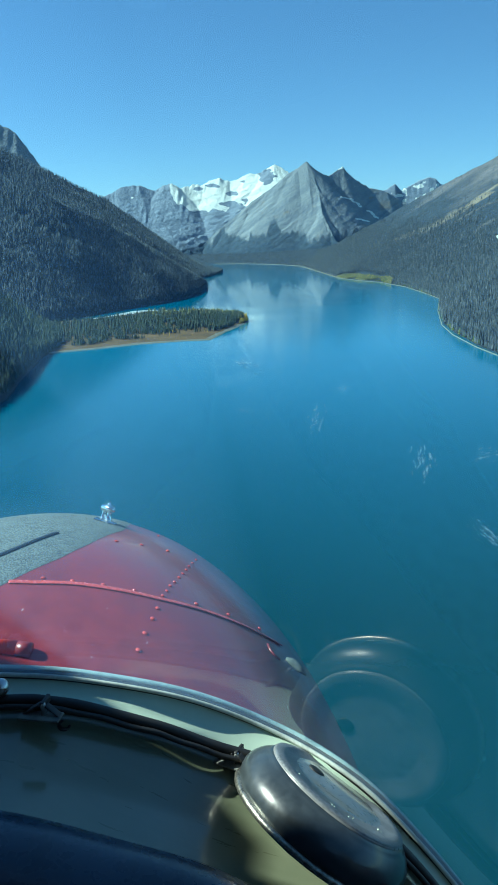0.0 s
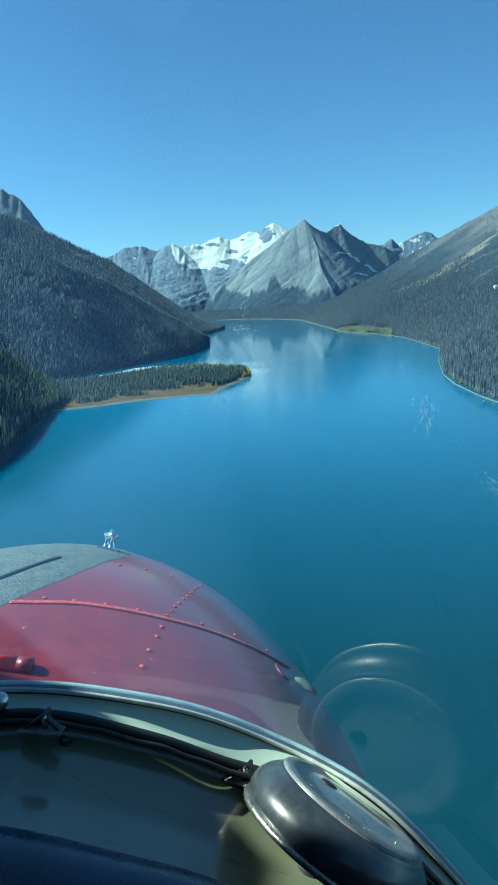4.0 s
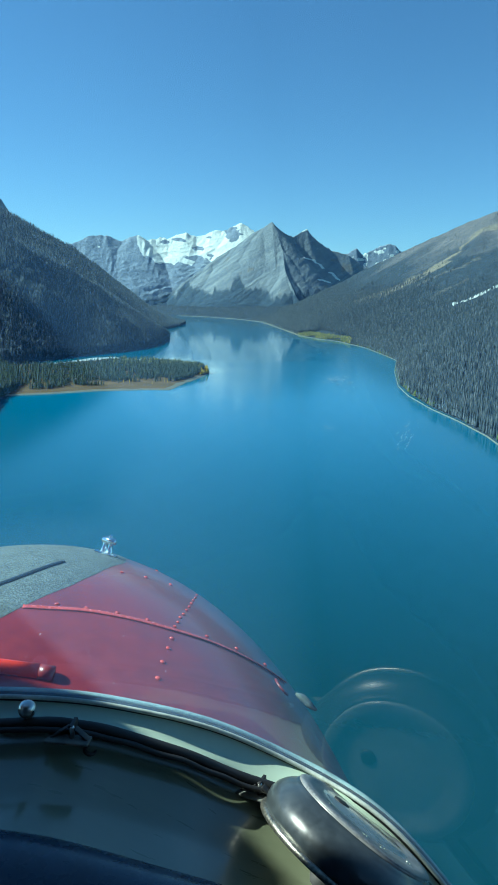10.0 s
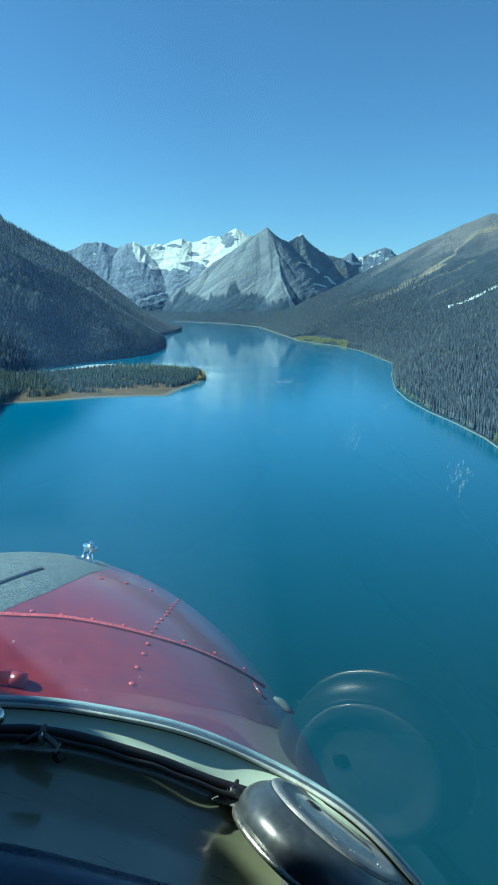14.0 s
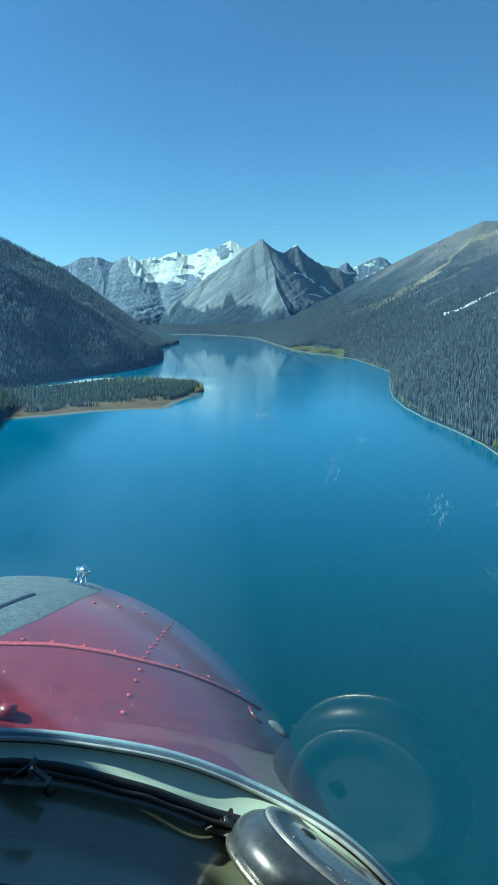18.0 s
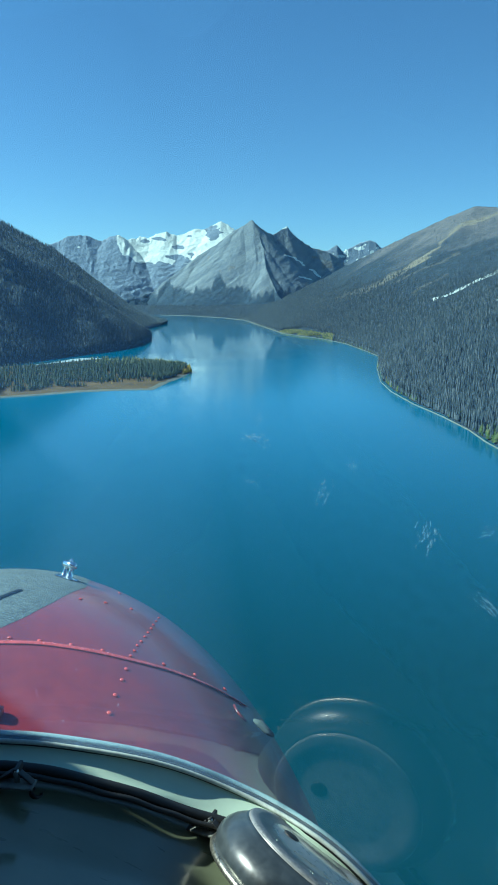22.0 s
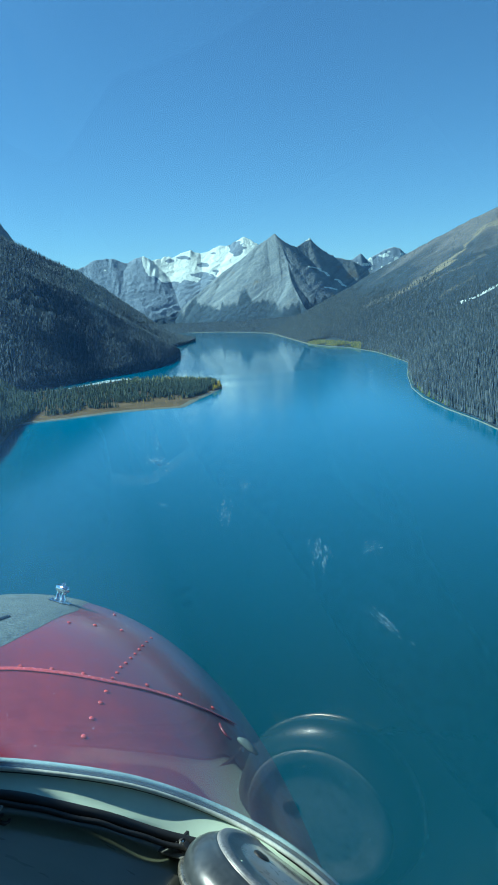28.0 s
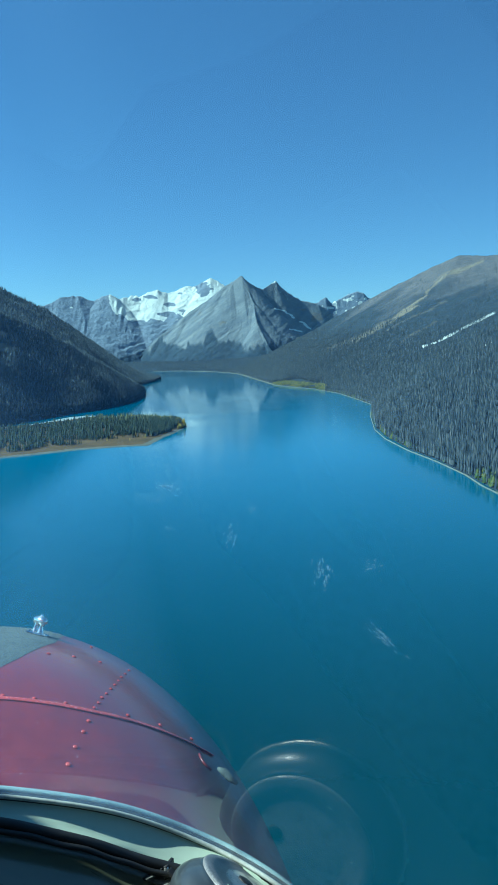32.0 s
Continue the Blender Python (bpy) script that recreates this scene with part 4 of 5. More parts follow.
def deck():
    bm = bmesh.new()
    ea, el = [a for a, l in DECK_EDGE], [l for a, l in DECK_EDGE]
    grow = (el[1] - el[0]) / (ea[1] - ea[0])
    rows = []
    for i in range(60):
        a = 1.15 + (2.80 - 1.15) * i / 59
        right = np.interp(a, ea, el) if a >= ea[0] else el[0] + (a - ea[0]) * grow
        left = -0.97 * half_width(a)
        right = min(max(right, left + 0.01), 0.93 * half_width(a))
        rows.append([bm.verts.new(nose_point(left + (right - left) * k / 40, a, 0.0035 - 0.003 * (k in (0, 40)))) for k in range(41)])
    for a, b in zip(rows, rows[1:]):
        for k in range(40):
            bm.faces.new((a[k], a[k + 1], b[k + 1], b[k]))
    return bm


air_part("deck", deck(), M_GREY, "worn grey non-skid bow deck")


def nose_strip(name, pts, radius, material, label, flat=0.5, lift=0.002, n=40):
    path = curve_pts([on_nose(x, y, lift) for x, y in pts], n)
    path = [on_nose(q.x, q.y, lift) for q in path]
    return air_part(name, tube(bmesh.new(), path, radius, 8, flat), material, label)


nose_strip("seam", [(-0.530, 1.324), (-0.508, 1.329), (-0.478, 1.335), (-0.414, 1.356), (-0.347, 1.373), (-0.252, 1.401), (-0.177, 1.437), (-0.110, 1.476), (-0.051, 1.521), (-0.012, 1.561)], 0.0085, M_SEAM, "raised red skin seam", 0.2, 0.001)
nose_strip("hatch_edge", [(-0.635, 1.369), (-0.594, 1.440), (-0.563, 1.522), (-0.533, 1.625)], 0.008, M_RUBBER, "black hatch edge across the deck", 0.4, 0.004)
nose_strip("hook", [(-0.034, 1.463), (-0.029, 1.445), (-0.020, 1.433), (-0.008, 1.432)], 0.003, M_RED, "thin red wire hook", 1.0, 0.012, 14)


def dome(radius, height):
    return [(radius * math.cos(a), height * math.sin(a)) for a in (0, 0.35, 0.7, 1.05, 1.35)] + [(radius * 0.05, height)]


RIVETS = [(-0.235, 1.813), (-0.233, 1.739), (-0.233, 1.685), (-0.233, 1.640), (-0.234, 1.597), (-0.236, 1.558), (-0.239, 1.518), (-0.243, 1.486), (-0.244, 1.452), (-0.247, 1.421), (-0.246, 1.358), (-0.247, 1.312), (-0.250, 1.254), (-0.251, 1.197), (-0.350, 1.700), (-0.295, 1.743), (-0.394, 2.899), (-0.357, 1.936), (-0.577, 2.899), (-0.402, 1.663), (-0.473, 1.357), (-0.417, 1.367), (-0.359, 1.382), (-0.300, 1.398), (-0.183, 1.455), (-0.120, 1.496), (-0.056, 1.547)]
for i, (x, y) in enumerate(RIVETS):
    big = 0.0046 if i < 10 else 0.0054
    air_part("rivet", lathe(bmesh.new(), dome(big, big * 0.5), along(nose_normal(x, y), on_nose(x, y, 0.0005)), 12), M_SEAM)

# mooring cleat
CX, CY = [(-0.484, 1.864)][0]
cm = along(nose_normal(CX, CY), on_nose(CX, CY, 0.003)) @ Matrix.Scale(0.68, 4)
bm = box(bmesh.new(), cm @ pose(0, 0, 0.004), 0.088, 0.05, 0.008, 0.003)
cleat = air_part("mooring_cleat", bm, M_CHROME, "polished chrome mooring cleat on the deck")
for dx in (-0.015, 0.015):
    prof = [(0.017, 0.0), (0.0125, 0.006), (0.0095, 0.02), (0.0095, 0.032), (0.012, 0.043), (0.0125, 0.05)]
    air_part("post", lathe(bmesh.new(), prof, cm @ pose(dx, 0, 0.008), 14), M_CHROME, parent=cleat)
air_part("crossbar", tube(bmesh.new(), [cm @ Vector((x, 0, z)) for x, z in ((-0.034, 0.052), (-0.026, 0.054), (0.0, 0.055), (0.026, 0.054), (0.034, 0.052))], [0.006, 0.0095, 0.0105, 0.0095, 0.006], 10), M_CHROME, parent=cleat)
air_part("pin", tube(bmesh.new(), [cm @ Vector((-0.004, 0, z)) for z in (0.062, 0.074, 0.080)], [0.006, 0.005, 0.002], 8), M_CHROME, parent=cleat)
for dx in (-0.046, 0.047):
    air_part("bolt", lathe(bmesh.new(), dome(0.0085, 0.011), cm @ pose(dx, 0, 0.0), 12), M_CHROME, parent=cleat)

# red lamp and its end cap beside the windshield
bm = bmesh.new()
ends = [on_nose(*q, 0.006) for q in [(-0.559, 1.108), (-0.495, 1.111), (-0.436, 1.114)]]
tube(bm, ends, 0.0135, 12, 0.9)
air_part("marker_lamp", bm, M_BEACON, "bright red lamp lens on the nose")
bm = tube(bmesh.new(), [on_nose(*q, 0.006) for q in [(-0.436, 1.114), (-0.424, 1.1145), (-0.412, 1.115)]], 0.0140, 12, 0.9)
air_part("lamp_foot", bm, M_RED, "dark red lamp end cap")
bm = bmesh.new()
ends = [Vector(q) for q in [(0.0070, 1.4000, 79.1653), (0.0197, 1.4000, 79.1576), (0.0335, 1.3900, 79.1485), (0.0482, 1.3800, 79.1408)]]
tube(bm, ends, [0.004, 0.010, 0.009, 0.004], 10, 0.7)
air_part("side_fitting", bm, M_FITTING, "worn silver fitting on the nose side")

# unseen red wing and bodies, added and sized so their shade crosses the cockpit
bm = box(bmesh.new(), pose(-2.6, -0.75, EYE + 0.72), 6.4, 2.0, 0.26, 0.1)
wing = air_part("wing", bm, M_RED, "unseen red wing, added to carry the shading bodies")
nm = pose(-2.6, 1.274, EYE + 0.80, 90, 0, 0)
air_part("shade_drum", lathe(bmesh.new(), [(0.44, -0.02), (0.53, 0.0), (0.57, 0.08), (0.57, 0.45), (0.54, 1.1), (0.40, 1.9), (0.15, 2.5)], nm, 40), M_RED, "unseen red drum, added and sized to shade the cockpit", wing)
# Added only to keep the sun off the near part of the glareshield.
air_part("shade_block", box(bmesh.new(), pose(-2.6, 0.20, EYE + 1.15), 1.45, 1.84, 0.80, 0.18), M_RED, "unseen red block, added to shade the glareshield", wing)

hull = bmesh.new()
ring = [(-1.58, 0.82), (-1.58, -1.66), (0.80, -1.66), (0.80, 0.86)]
for (x0, y0), (x1, y1) in zip(ring, ring[1:]):
    va = [hull.verts.new(q) for q in ((x0, y0, EYE - 1.85), (x1, y1, EYE - 1.85), (x1, y1, EYE + (0.48 if y1 < 0 else -0.9)), (x0, y0, EYE + (0.48 if y0 < 0 else -0.9)))]
    hull.faces.new(va)
bmesh.ops.solidify(hull, geom=hull.faces[:], thickness=0.02)
air_part("fuselage", hull, M_RED, "red painted fuselage sides")

# ---- windshield ----
TRIM = eased(curve_pts([(-1.50, 0.86, EYE - 0.70), (-0.95, 1.02, EYE - 0.665)] + [(-0.4406, 1.0500, 79.3472), (-0.3121, 1.0750, 79.3197), (-0.1802, 1.1050, 79.2779), (-0.0898, 1.1300, 79.2288), (0.0056, 1.1350, 79.1791), (0.0631, 1.1060, 79.1652), (0.1181, 1.0770, 79.1464), (0.1717, 1.0560, 79.1097), (0.2260, 1.0440, 79.0517), (0.2905, 1.0340, 78.9730), (0.3762, 1.0250, 78.8569)] + [(0.541, 0.977, EYE - 1.276), (0.677, 0.943, EYE - 1.367)], 140), 40)
SKIN_START = sorted((l / half_width(a), a) for l, a in (to_nose(q.x, q.y) for q in TRIM[10:90]) if abs(l) < 0.95 * half_width(a))


def skin():
    """The nose ahead of the windshield's foot."""
    bm = bmesh.new()
    ks, ka = [k for k, a in SKIN_START], [a for k, a in SKIN_START]
    rows = []
    for i in range(90):
        row = []
        for k in range(81):
            s = math.sin((k / 80 - 0.5) * math.pi) * 0.9985
            a0 = np.interp(s, ks, ka) + 0.012
            a = a0 + (3.01 - a0) * (i / 89) ** 0.85
            row.append(bm.verts.new(nose_point(s * half_width(a), a)))
        for k in (0, 1):
            side = row[-1].co if k else row[0].co
            row.insert(len(row) if k else 0, bm.verts.new((side.x, side.y, EYE - 1.85)))
        rows.append(row)
    for a, b in zip(rows, rows[1:]):
        for k in range(len(a) - 1):
            bm.faces.new((a[k], a[k + 1], b[k + 1], b[k]))
    bm.faces.new([v for v in rows[-1]])
    return bm


air_part("nose_skin", skin(), M_RED, "red painted nose skin, faded and scratched")

windshield = tagged(new("windshield"), "tinted one-piece windshield with dried splashes")
windshield.parent = plane


def lean(i):
    """Which way the glass rises from its foot."""
    x = TRIM[min(int(i), len(TRIM) - 1)].lerp(TRIM[min(int(i) + 1, len(TRIM) - 1)], i - int(i)).x
    f = min(1.0, max(0.0, (x + 0.60) / 0.72))
    return Vector((-0.08, -0.27 - 0.17 * f * f * (3 - 2 * f), 0.80)).normalized()


def pane():
    bm = bmesh.new()
    rows = []
    for k in range(26):
        rows.append([bm.verts.new(q + lean(i) * ((EYE + 0.40 - q.z) / lean(i).z * k / 25)) for i, q in enumerate(TRIM)])
    for a, b in zip(rows, rows[1:]):
        for k in range(len(a) - 1):
            bm.faces.new((a[k], a[k + 1], b[k + 1], b[k]))
    return bm


glass = air_part("glass", pane(), M_GLASS, parent=windshield)
glass.visible_shadow = False


def glass_point(f, s, off=0.0):
    x = f * (len(TRIM) - 1)
    i = min(int(x), len(TRIM) - 2)
    q = TRIM[i].lerp(TRIM[i + 1], x - i) + lean(x) * s
    n = (TRIM[i + 1] - TRIM[i]).cross(lean(x)).normalized()
    return q + n * off, n


air_part("trim_strip", tube(bmesh.new(), [q + Vector((0, -0.006, 0.002)) for q in TRIM], 0.004, 10, 0.9), M_TRIM, "thin bright metal trim strip", windshield)
air_part("outer_trim", tube(bmesh.new(), [q + Vector((0, 0.016, 0.002)) for q in TRIM], 0.0055, 10, 0.6), M_TRIM, "outer metal glazing strip", windshield)
air_part("seal", tube(bmesh.new(), [q + Vector((0, 0.005, -0.003)) for q in TRIM], 0.012, 8, 0.5), M_RUBBER, "black rubber glazing seal", windshield)
EDGE = eased(curve_pts([(-1.45, 0.78, EYE - 0.74), (-0.92, 0.95, EYE - 0.70)] + [(-0.4221, 1.0000, 79.3337), (-0.3632, 1.0100, 79.3269), (-0.3086, 1.0180, 79.3164), (-0.2636, 1.0250, 79.2983), (-0.2090, 1.0350, 79.2749), (-0.1676, 1.0450, 79.2541), (-0.1258, 1.0560, 79.2270), (-0.0822, 1.0620, 79.2064), (-0.0377, 1.0660, 79.1904), (0.0257, 1.0520, 79.1718), (0.0882, 1.0260, 79.1596), (0.1396, 1.0030, 79.1366), (0.1999, 0.9900, 79.0767), (0.2705, 0.9800, 78.9872)] + [(0.449, 0.909, EYE - 1.253), (0.586, 0.863, EYE - 1.367)], 140), 20)
SEAT = Vector((0, 0, EYE))


def sunk(q, f=1.016):
    """A little farther from the seat: the frame dips towards the glareshield."""
    return SEAT + (Vector(q) - SEAT) * f


EDGE = [sunk(q) for q in EDGE]


def band(shown):
    bm = bmesh.new()
    rows = []
    for k in range(9):
        f = k / 8
        rows.append([bm.verts.new(a.lerp(b, f) + Vector((0, 0, -0.008 * math.sin(math.pi * f)))) for a, b in zip(TRIM, EDGE) if (a.x > -0.62) == shown])
    for a, b in zip(rows, rows[1:]):
        for k in range(len(a) - 1):
            bm.faces.new((a[k], a[k + 1], b[k + 1], b[k]))
    return bm


air_part("frame_band", band(True), M_WHITE, "white painted windshield frame", windshield)
# Out-of-view end of the frame, blackened so the glass mirrors no pale patch.
air_part("dark_band_end", band(False), M_RUBBER, "unseen frame end, made black to keep its reflection dark", windshield)

# splashes dried on the glass
def glass_toward(way):
    """Where a line from the seat meets the glass: along its foot, and up from it."""
    w = np.array(way) / np.linalg.norm(way)
    foot, rise = np.array([tuple(q) for q in TRIM]), np.array([tuple(lean(k)) for k in range(len(TRIM))])
    lo, hi, low, high = 50.0, 138.0, 0.05, 1.4
    for _ in range(3):
        i, s = np.linspace(lo, hi, 60), np.linspace(low, high, 60)
        base = np.stack([np.interp(i, np.arange(len(foot)), foot[:, k]) for k in range(3)], 1)
        up = np.stack([np.interp(i, np.arange(len(foot)), rise[:, k]) for k in range(3)], 1)
        d = base[:, None] + s[None, :, None] * up[:, None] - np.array((0, 0, EYE))
        off = np.linalg.norm(d / np.linalg.norm(d, axis=-1)[..., None] - w, axis=-1)
        a, b = np.unravel_index(np.argmin(off), off.shape)
        di, ds = (hi - lo) / 30, (high - low) / 30
        lo, hi, low, high = max(0.0, i[a] - di), min(138.99, i[a] + di), max(0.0, s[b] - ds), s[b] + ds
    return float(i[a]) / (len(TRIM) - 1), float(s[b])


SPLASHES = (((-0.012, 0.987, -0.160), 0.012, 10), ((0.081, 0.970, -0.230), 0.011, 55), ((0.120, 0.974, -0.193), 0.006, 10), ((0.2165, 0.9356, -0.279), 0.015, 70),
            ((0.288, 0.887, -0.360), 0.013, -40), ((-0.016, 0.975, -0.220), 0.005, 0), ((0.292, 0.919, -0.266), 0.007, 30), ((-0.008, 0.991, -0.134), 0.006, 60))
for way, size, turn in SPLASHES:
    f, s = glass_toward(way)
    c, n = glass_point(f, s, -0.004)
    m = along(n, c) @ pose(0, 0, 0, 0, 0, turn)
    bm = bmesh.new()
    rr = random.Random(int(f * 1000))
    for k in range(44):
        x, y, r = rr.gauss(0, size * 0.8), rr.gauss(0, size * 0.4), size * rr.uniform(0.03, 0.11) * (1.7 if k < 5 else 1.0)
        bmesh.ops.create_uvsphere(bm, u_segments=8, v_segments=6, radius=1.0, matrix=m @ pose(x, y, 0, 0, 0, rr.uniform(-20, 20)) @ Matrix.Diagonal((r * rr.uniform(1.0, 3.5), r * rr.uniform(0.3, 0.7), r * 0.4, 1)))
    air_part("dried_splash", bm, M_SMUDGE, parent=windshield)

# ---- glareshield ----
def shield_point(q, f):
    depth = -0.03 + 0.71 * f
    return q + Vector((-0.05 * f, -depth, -0.012 - 0.055 * min(1, f * 5) + 0.012 * math.sin(min(1, f * 1.3) * math.pi) + 0.02 * f))


def shield_line(eye, way):
    """Where a line meets the glareshield."""
    e, w = Vector(eye), Vector(way)
    spots = [shield_point(q, k / 120) for q in EDGE for k in range(121)]
    yield min(spots, key=lambda q: ((q - e).normalized() - w).length)


def glareshield():
    bm = bmesh.new()
    rows = []
    for k in range(30):
        f = 0.52 * k / 29
        rows.append([bm.verts.new(shield_point(q, f)) for q in EDGE if q.x > -0.70])
    low = [bm.verts.new(v.co + Vector((0, 0.01, -0.25))) for v in rows[-1]]
    first = [bm.verts.new(v.co + Vector((0, 0.012, -0.04))) for v in rows[0]]
    rows = [first] + rows + [low]
    for a, b in zip(rows, rows[1:]):
        for k in range(len(a) - 1):
            bm.faces.new((a[k], a[k + 1], b[k + 1], b[k]))
    flank = [bm.verts.new(r[0].co + Vector((0, 0, -0.2))) for r in rows[1:-1]]
    for k in range(len(flank) - 1):
        bm.faces.new((rows[k + 1][0], rows[k + 2][0], flank[k + 1], flank[k]))
    return bm


shield = air_part("glareshield", glareshield(), M_DASH, "matt black glareshield with dust and scratches")
air_part("cable", tube(bmesh.new(), [q + Vector((0, -0.012, 0.004)) for q in EDGE], 0.0085, 10), M_RUBBER, "thick black cable along the glass", shield)
air_part("thin_cable", tube(bmesh.new(), [q + Vector((0, -0.026, 0.001 + 0.0012 * math.sin(i * 0.5))) for i, q in enumerate(EDGE)], 0.0045, 8), M_RUBBER, "", shield)
LIP = curve_pts([(-0.8200, 0.7800, 79.3050), (-0.5347, 0.7800, 79.2930), (-0.4157, 0.7800, 79.2820), (-0.3427, 0.7800, 79.2710), (-0.2311, 0.7700, 79.2495), (-0.1238, 0.7600, 79.2259), (-0.0391, 0.7400, 79.1996), (0.0554, 0.7200, 79.1416), (0.1481, 0.7000, 79.0505)], 60)
air_part("padded_lip", tube(bmesh.new(), [q + Vector((0, 0, -0.088)) for q in LIP], 0.10, 28), M_PAD, "rounded padded edge, navy black", shield)


def clip(at, turn):
    m = Matrix.Translation(at) @ pose(0, 0, 0, 0, 0, turn)
    foot = air_part("cable_clip", box(bmesh.new(), m @ pose(0, -0.020, -0.004), 0.066, 0.024, 0.004, 0.0012), M_FITTING, "small dull metal cable clip", shield)
    air_part("bolt", lathe(bmesh.new(), [(0.005, 0.0), (0.0045, 0.014), (0.0035, 0.018), (0.001, 0.019)], m @ pose(0.004, -0.016, -0.002), 10), M_METAL, "", foot)
    bm = box(bmesh.new(), m @ pose(-0.016, -0.016, 0.005, 0, -34, 0), 0.036, 0.012, 0.003, 0.001)
    box(bm, m @ pose(0.020, -0.016, 0.005, 0, 40, 0), 0.028, 0.012, 0.003, 0.001)
    box(bm, m @ pose(0.003, -0.006, 0.012), 0.006, 0.026, 0.012, 0.0015)
    return air_part("clip_strap", bm, M_RUBBER, "black clip strap", shield)


C1, C2 = [sunk(q) for q in [(-0.3480, 0.9900, 79.3270), (-0.0631, 1.0600, 79.1934)]]
clip(C1, -6)
clip(C2, -24)
hole = next(q for q in shield_line((0.047, 0.024, EYE - 0.006), (-0.2950, 0.7750, -0.5610)))
air_part("grommet", lathe(bmesh.new(), [(0.011, -0.004), (0.010, 0.002), (0.006, 0.001), (0.005, -0.006)], along((0.38, 0.0, 0.92), hole), 18), M_RUBBER, "small oval grommet", shield)
B = sunk((-0.4200, 1.0000, 79.3520), 1.008)
bm = bmesh.new()
bmesh.ops.create_uvsphere(bm, u_segments=20, v_segments=14, radius=0.0138, matrix=Matrix.Translation(B))
tube(bm, [B + Vector((0.001, 0.004, z)) for z in (0.008, 0.026)], 0.005, 10)
air_part("ball_knob", bm, M_METAL, "round metal ball knob under the frame", windshield)

# ---- round housing on the glareshield ----
PUCK = Vector((0.0930, 1.0060, 79.1680))
pm = along((0.556, 0.315, 0.756), PUCK) @ Matrix.Diagonal((1.23, 1.23, 1.12, 1))
gauge = tagged(new("cockpit_fan"), "round black plastic housing with dull metal rim on the glareshield", "fan")
gauge.matrix_world = Matrix.Translation(PUCK + Vector((-0.05, 0, -0.08)))
ginv = gauge.matrix_world.inverted()


def puck_part(name, bm, material, label="", parent=None):
    bmesh.ops.transform(bm, matrix=ginv, verts=bm.verts)
    return part(name, bm, material, parent or gauge, label)


puck_part("body", lathe(bmesh.new(), [(0.07, -0.064), (0.108, -0.062), (0.115, -0.054), (0.1185, -0.044), (0.119, -0.034), (0.116, -0.024), (0.1105, -0.015), (0.1035, -0.008), (0.099, -0.005), (0.0965, -0.0005), (0.09, -0.003)], pm, 72), M_GLOSS, "satin black domed housing")
puck_part("metal_rim", lathe(bmesh.new(), [(0.110, -0.064), (0.1175, -0.0625), (0.1195, -0.0585), (0.118, -0.054), (0.112, -0.053)], pm, 72), M_RIM, "dull worn metal rim")
face = puck_part("face_plate", lathe(bmesh.new(), [(0.0955, -0.004), (0.0960, 0.001), (0.0935, 0.003), (0.0805, 0.0045), (0.079, 0.0025), (0.055, 0.0055), (0.025, 0.007), (0.003, 0.0075)], pm, 72), M_FACE, "smoky brown-grey domed face plate, scuffed")
puck_part("cap", lathe(bmesh.new(), [(0.0115, 0.004), (0.011, 0.0075), (0.008, 0.0085), (0.002, 0.009)], pm @ pose(0.03, 0.02, 0), 20), M_RUBBER, "small dark cap", face)
puck_part("face_border", lathe(bmesh.new(), [(0.0955, 0.0005), (0.0945, 0.0033), (0.0925, 0.0042), (0.082, 0.0056), (0.0795, 0.0046)], pm, 72), M_SCUFFED, "speckled scuffed grey border", face)
for k, a in enumerate((3.5, 3.75, 4.05, 4.4)):
    bm = bmesh.new()
    bmesh.ops.create_uvsphere(bm, u_segments=10, v_segments=8, radius=0.0032 + 0.0012 * (k % 2), matrix=pm @ pose(0.119 * math.cos(a), 0.119 * math.sin(a), -0.0585))
    puck_part("rivet", bm, M_WHITE)
dr = random.Random(3)
# White dots standing for the water droplets on the face.
for k in range(26):
    a, q = dr.gauss(2.6, 0.45), dr.uniform(0.066, 0.087)
    bm = bmesh.new()
    bmesh.ops.create_uvsphere(bm, u_segments=8, v_segments=5, radius=dr.uniform(0.0006, 0.0016), matrix=pm @ pose(q * math.cos(a), q * math.sin(a), 0.003 + 0.0025 * (0.088 - q) / 0.03))
    puck_part("droplet_dot", bm, M_WHITE, "", face)
puck_part("foot", lathe(bmesh.new(), [(0.030, -0.13), (0.026, -0.09), (0.034, -0.060)], pm, 24), M_RUBBER, "rubber foot")

# ---- cabin behind the camera ----
bm = bmesh.new()
box(bm, pose(-0.38, -0.63, EYE + 0.42), 2.28, 1.98, 0.04)
tagged(part("ceiling", bm, M_DARK, None), "dark cabin roof lining", "ceiling", kind="structure")
bm = box(bmesh.new(), pose(-0.38, -1.6, EYE - 0.5), 2.24, 0.04, 1.9)
tagged(part("wall_rear", bm, M_DARK, None), "dark rear cabin bulkhead", "wall", kind="structure")
# Unseen side linings, left open above to brighten the glareshield with skylight.
bm = box(bmesh.new(), pose(0.74, -0.60, EYE - 0.9), 0.04, 2.1, 1.1)
tagged(part("wall_right", bm, M_DARK, None), "unseen dark cabin side lining, cut low to admit skylight", "wall", kind="structure")
bm = box(bmesh.new(), pose(-1.50, -0.41, EYE - 0.795), 0.04, 2.48, 0.89)
tagged(part("wall_left", bm, M_DARK, None), "unseen dark cabin side lining, cut low to admit skylight", "wall", kind="structure")
# Added out of view: closes the gap that let sun glitter reach the glass.
bm = box(bmesh.new(), pose(-1.02, 0.55, EYE - 0.98), 1.02, 0.86, 0.36, 0.02)
tagged(part("glitter_cover", bm, M_DARK, None), "unseen dark box, added to block glitter mirrored in the windshield", "console", kind="structure")
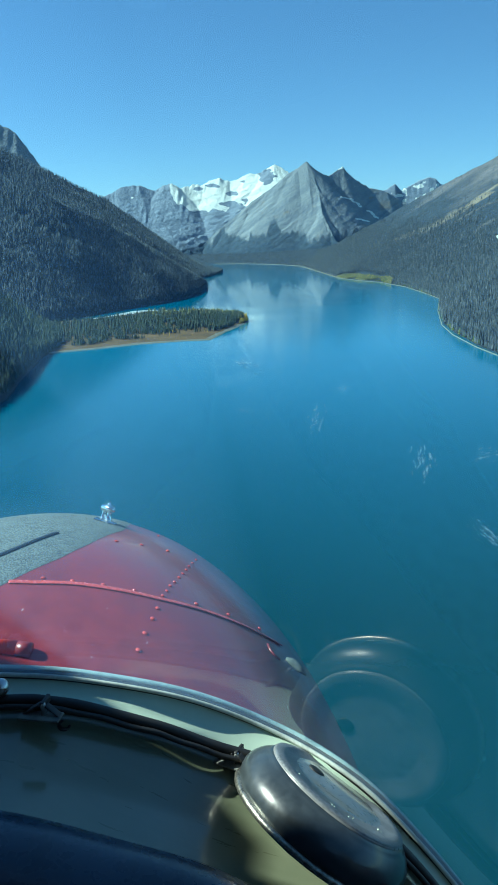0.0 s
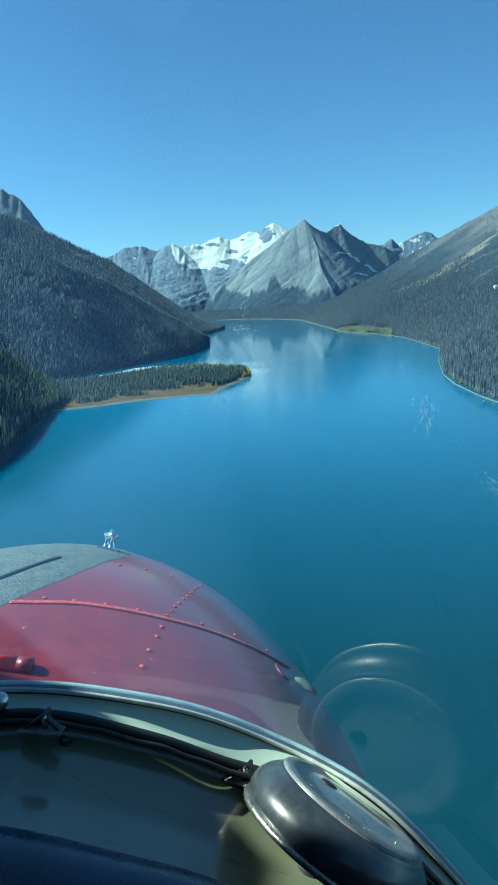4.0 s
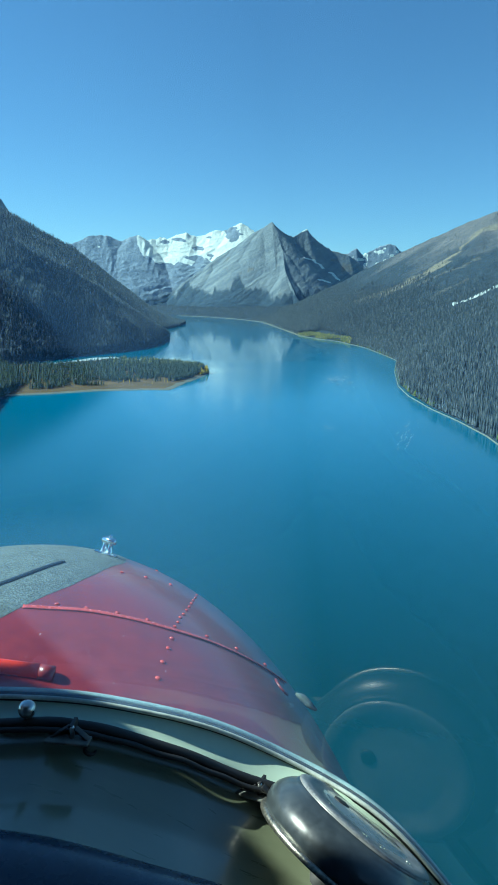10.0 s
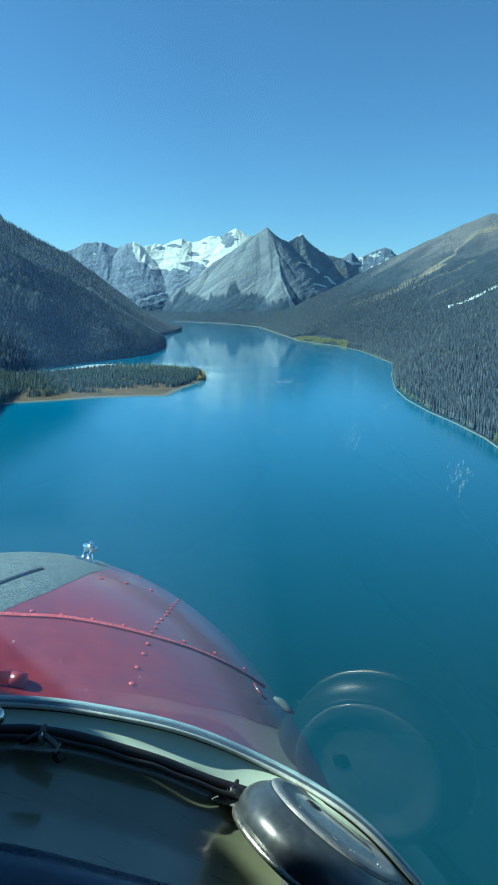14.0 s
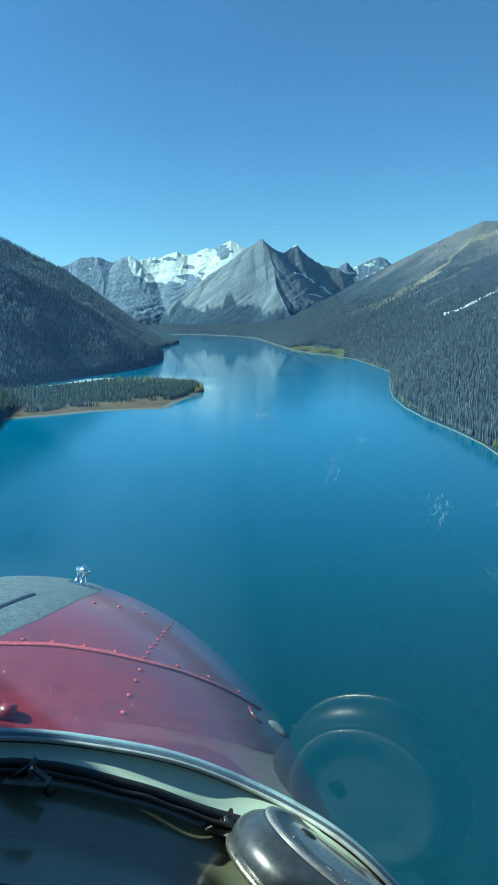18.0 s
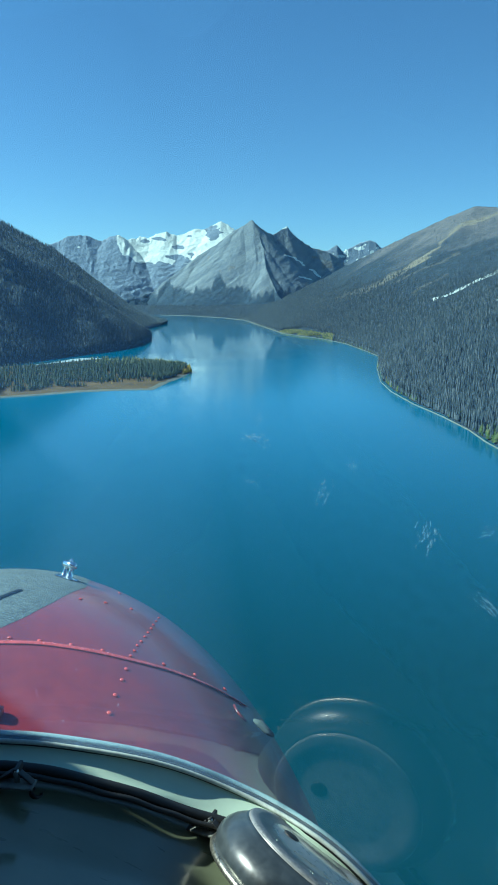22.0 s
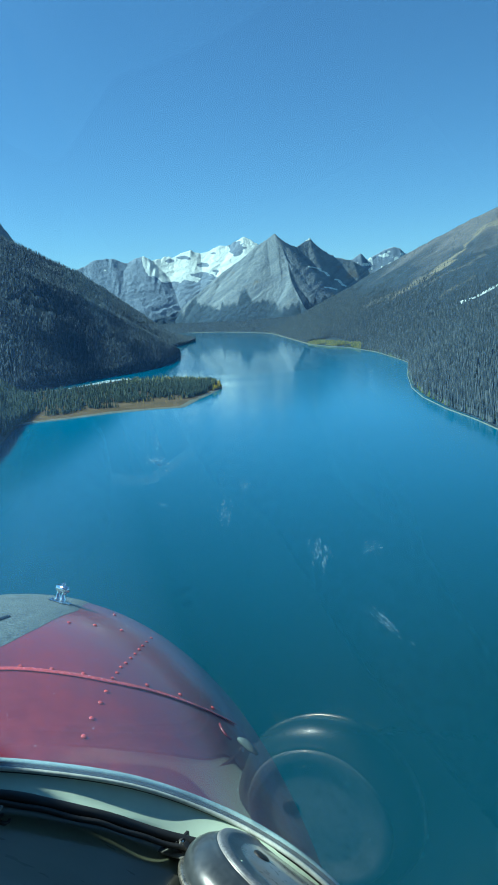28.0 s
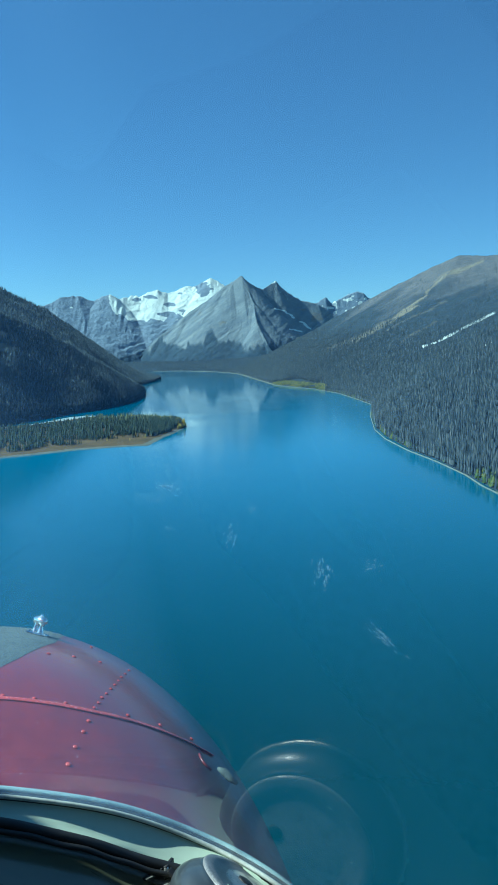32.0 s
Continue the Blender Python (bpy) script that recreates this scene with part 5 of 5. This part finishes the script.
bm = box(bmesh.new(), pose(-0.38, -0.4, EYE - 1.5), 2.24, 2.4, 0.04)
tagged(part("floor", bm, M_DARK, None), "dark cabin floor", "floor", kind="structure")

# ---- single trees on the spit's tip and along the shore ----
def conifer(height, seed, material, label):
    """A tree with a tapered trunk, and a crown of drooping ragged branch fans."""
    r = random.Random(seed)
    ob = tagged(new("conifer_tree"), label, "tree", "single trees on the shore")
    part("trunk", lathe(bmesh.new(), [(0.016 * height, -0.3), (0.012 * height, 0.3 * height), (0.004 * height, 0.95 * height)], Matrix(), 6), M_BARK, ob)
    bm = bmesh.new()
    tiers = 11
    for k in range(tiers):
        f = k / (tiers - 1)
        z, reach = height * (0.12 + 0.83 * f), height * (0.15 * (1 - f) ** 0.8 + 0.015)
        for j in range(7):
            a = 2 * math.pi * (j + r.random()) / 7
            w, q = 0.38, reach * r.uniform(0.65, 1.25)
            tip = bm.verts.new((q * math.cos(a), q * math.sin(a), z - 0.35 * q * r.uniform(0.5, 1.4)))
            l = bm.verts.new((0.55 * q * math.cos(a - w), 0.55 * q * math.sin(a - w), z - 0.05 * q))
            m = bm.verts.new((0.55 * q * math.cos(a + w), 0.55 * q * math.sin(a + w), z - 0.05 * q))
            top = bm.verts.new((0, 0, z + 0.10 * height * (1 - 0.4 * f)))
            bm.faces.new((tip, l, top))
            bm.faces.new((tip, top, m))
    part("crown", bm, material, ob)
    return ob


GREEN = [conifer(5 + 1.2 * k, 40 + k, M_SPRUCE, "slim green spruce near the water") for k in range(3)]
GOLD = [conifer(6 + 1.3 * k, 60 + k, M_LARCH, "golden autumn larch at the water") for k in range(3)]


def plant(kinds, spots, r):
    for i, q in enumerate(spots):
        m = pose(q[0], q[1], q[2] - 0.1, 0, 0, r.uniform(0, 360))
        if i < len(kinds):
            kinds[i].matrix_world = m
        else:
            copy_thing(kinds[i % len(kinds)], m)


pr = random.Random(8)
plant(GOLD, scatter(SPIT, 52, rng, vmin=0.15, vmax=0.85, umin=0.90, umax=0.99), pr)
plant(GREEN, scatter(SPIT, 60, rng, vmin=0.12, vmax=0.24, umin=0.40, umax=0.95), pr)
for q in scatter(RIGHT, 90, rng, vmin=0.006, vmax=0.013, umin=0.10, umax=0.45):
    copy_thing(GREEN[pr.randrange(3)], pose(q[0], q[1], q[2] - 0.1, 0, 0, pr.uniform(0, 360)))
for q in scatter(RIGHT, 12, rng, vmin=0.005, vmax=0.012, umin=0.20, umax=0.42):
    copy_thing(GOLD[pr.randrange(3)], pose(q[0], q[1], q[2] - 0.1, 0, 0, pr.uniform(0, 360)))
for q in scatter(SPIT, 40, rng, vmin=0.10, vmax=0.3, umin=0.5, umax=0.97):
    copy_thing(GOLD[pr.randrange(3)], pose(q[0], q[1], q[2] - 0.1, 0, 0, pr.uniform(0, 360)) @ Matrix.Scale(0.55, 4))
for q in scatter(SPIT, 60, rng, vmin=0.72, vmax=0.95, umin=0.68, umax=0.96):
    copy_thing(GOLD[pr.randrange(3)], pose(q[0], q[1], q[2] - 0.1, 0, 0, pr.uniform(0, 360)))


# ---- boulders at the spit's tip ----
def boulder(seed, size):
    bm = bmesh.new()
    bmesh.ops.create_icosphere(bm, subdivisions=2, radius=size)
    r = random.Random(seed)
    a, b = r.uniform(0, 9), r.uniform(0, 9)
    for v in bm.verts:
        v.co *= 1 + 0.22 * math.sin(v.co.x * 3 / size + a) * math.cos(v.co.y * 2.4 / size + b)
        v.co.z *= 0.7
    return tagged(part("boulder", bm, M_PALE, None), "pale weathered boulder on the spit", "boulder", "boulders on the spit")


for k, q in enumerate(scatter(SPIT, 9, rng, vmin=0.3, vmax=0.7, umin=0.972, umax=0.99)[:5]):
    boulder(k, pr.uniform(0.7, 1.4)).location = (q[0], q[1], q[2] + 0.3)
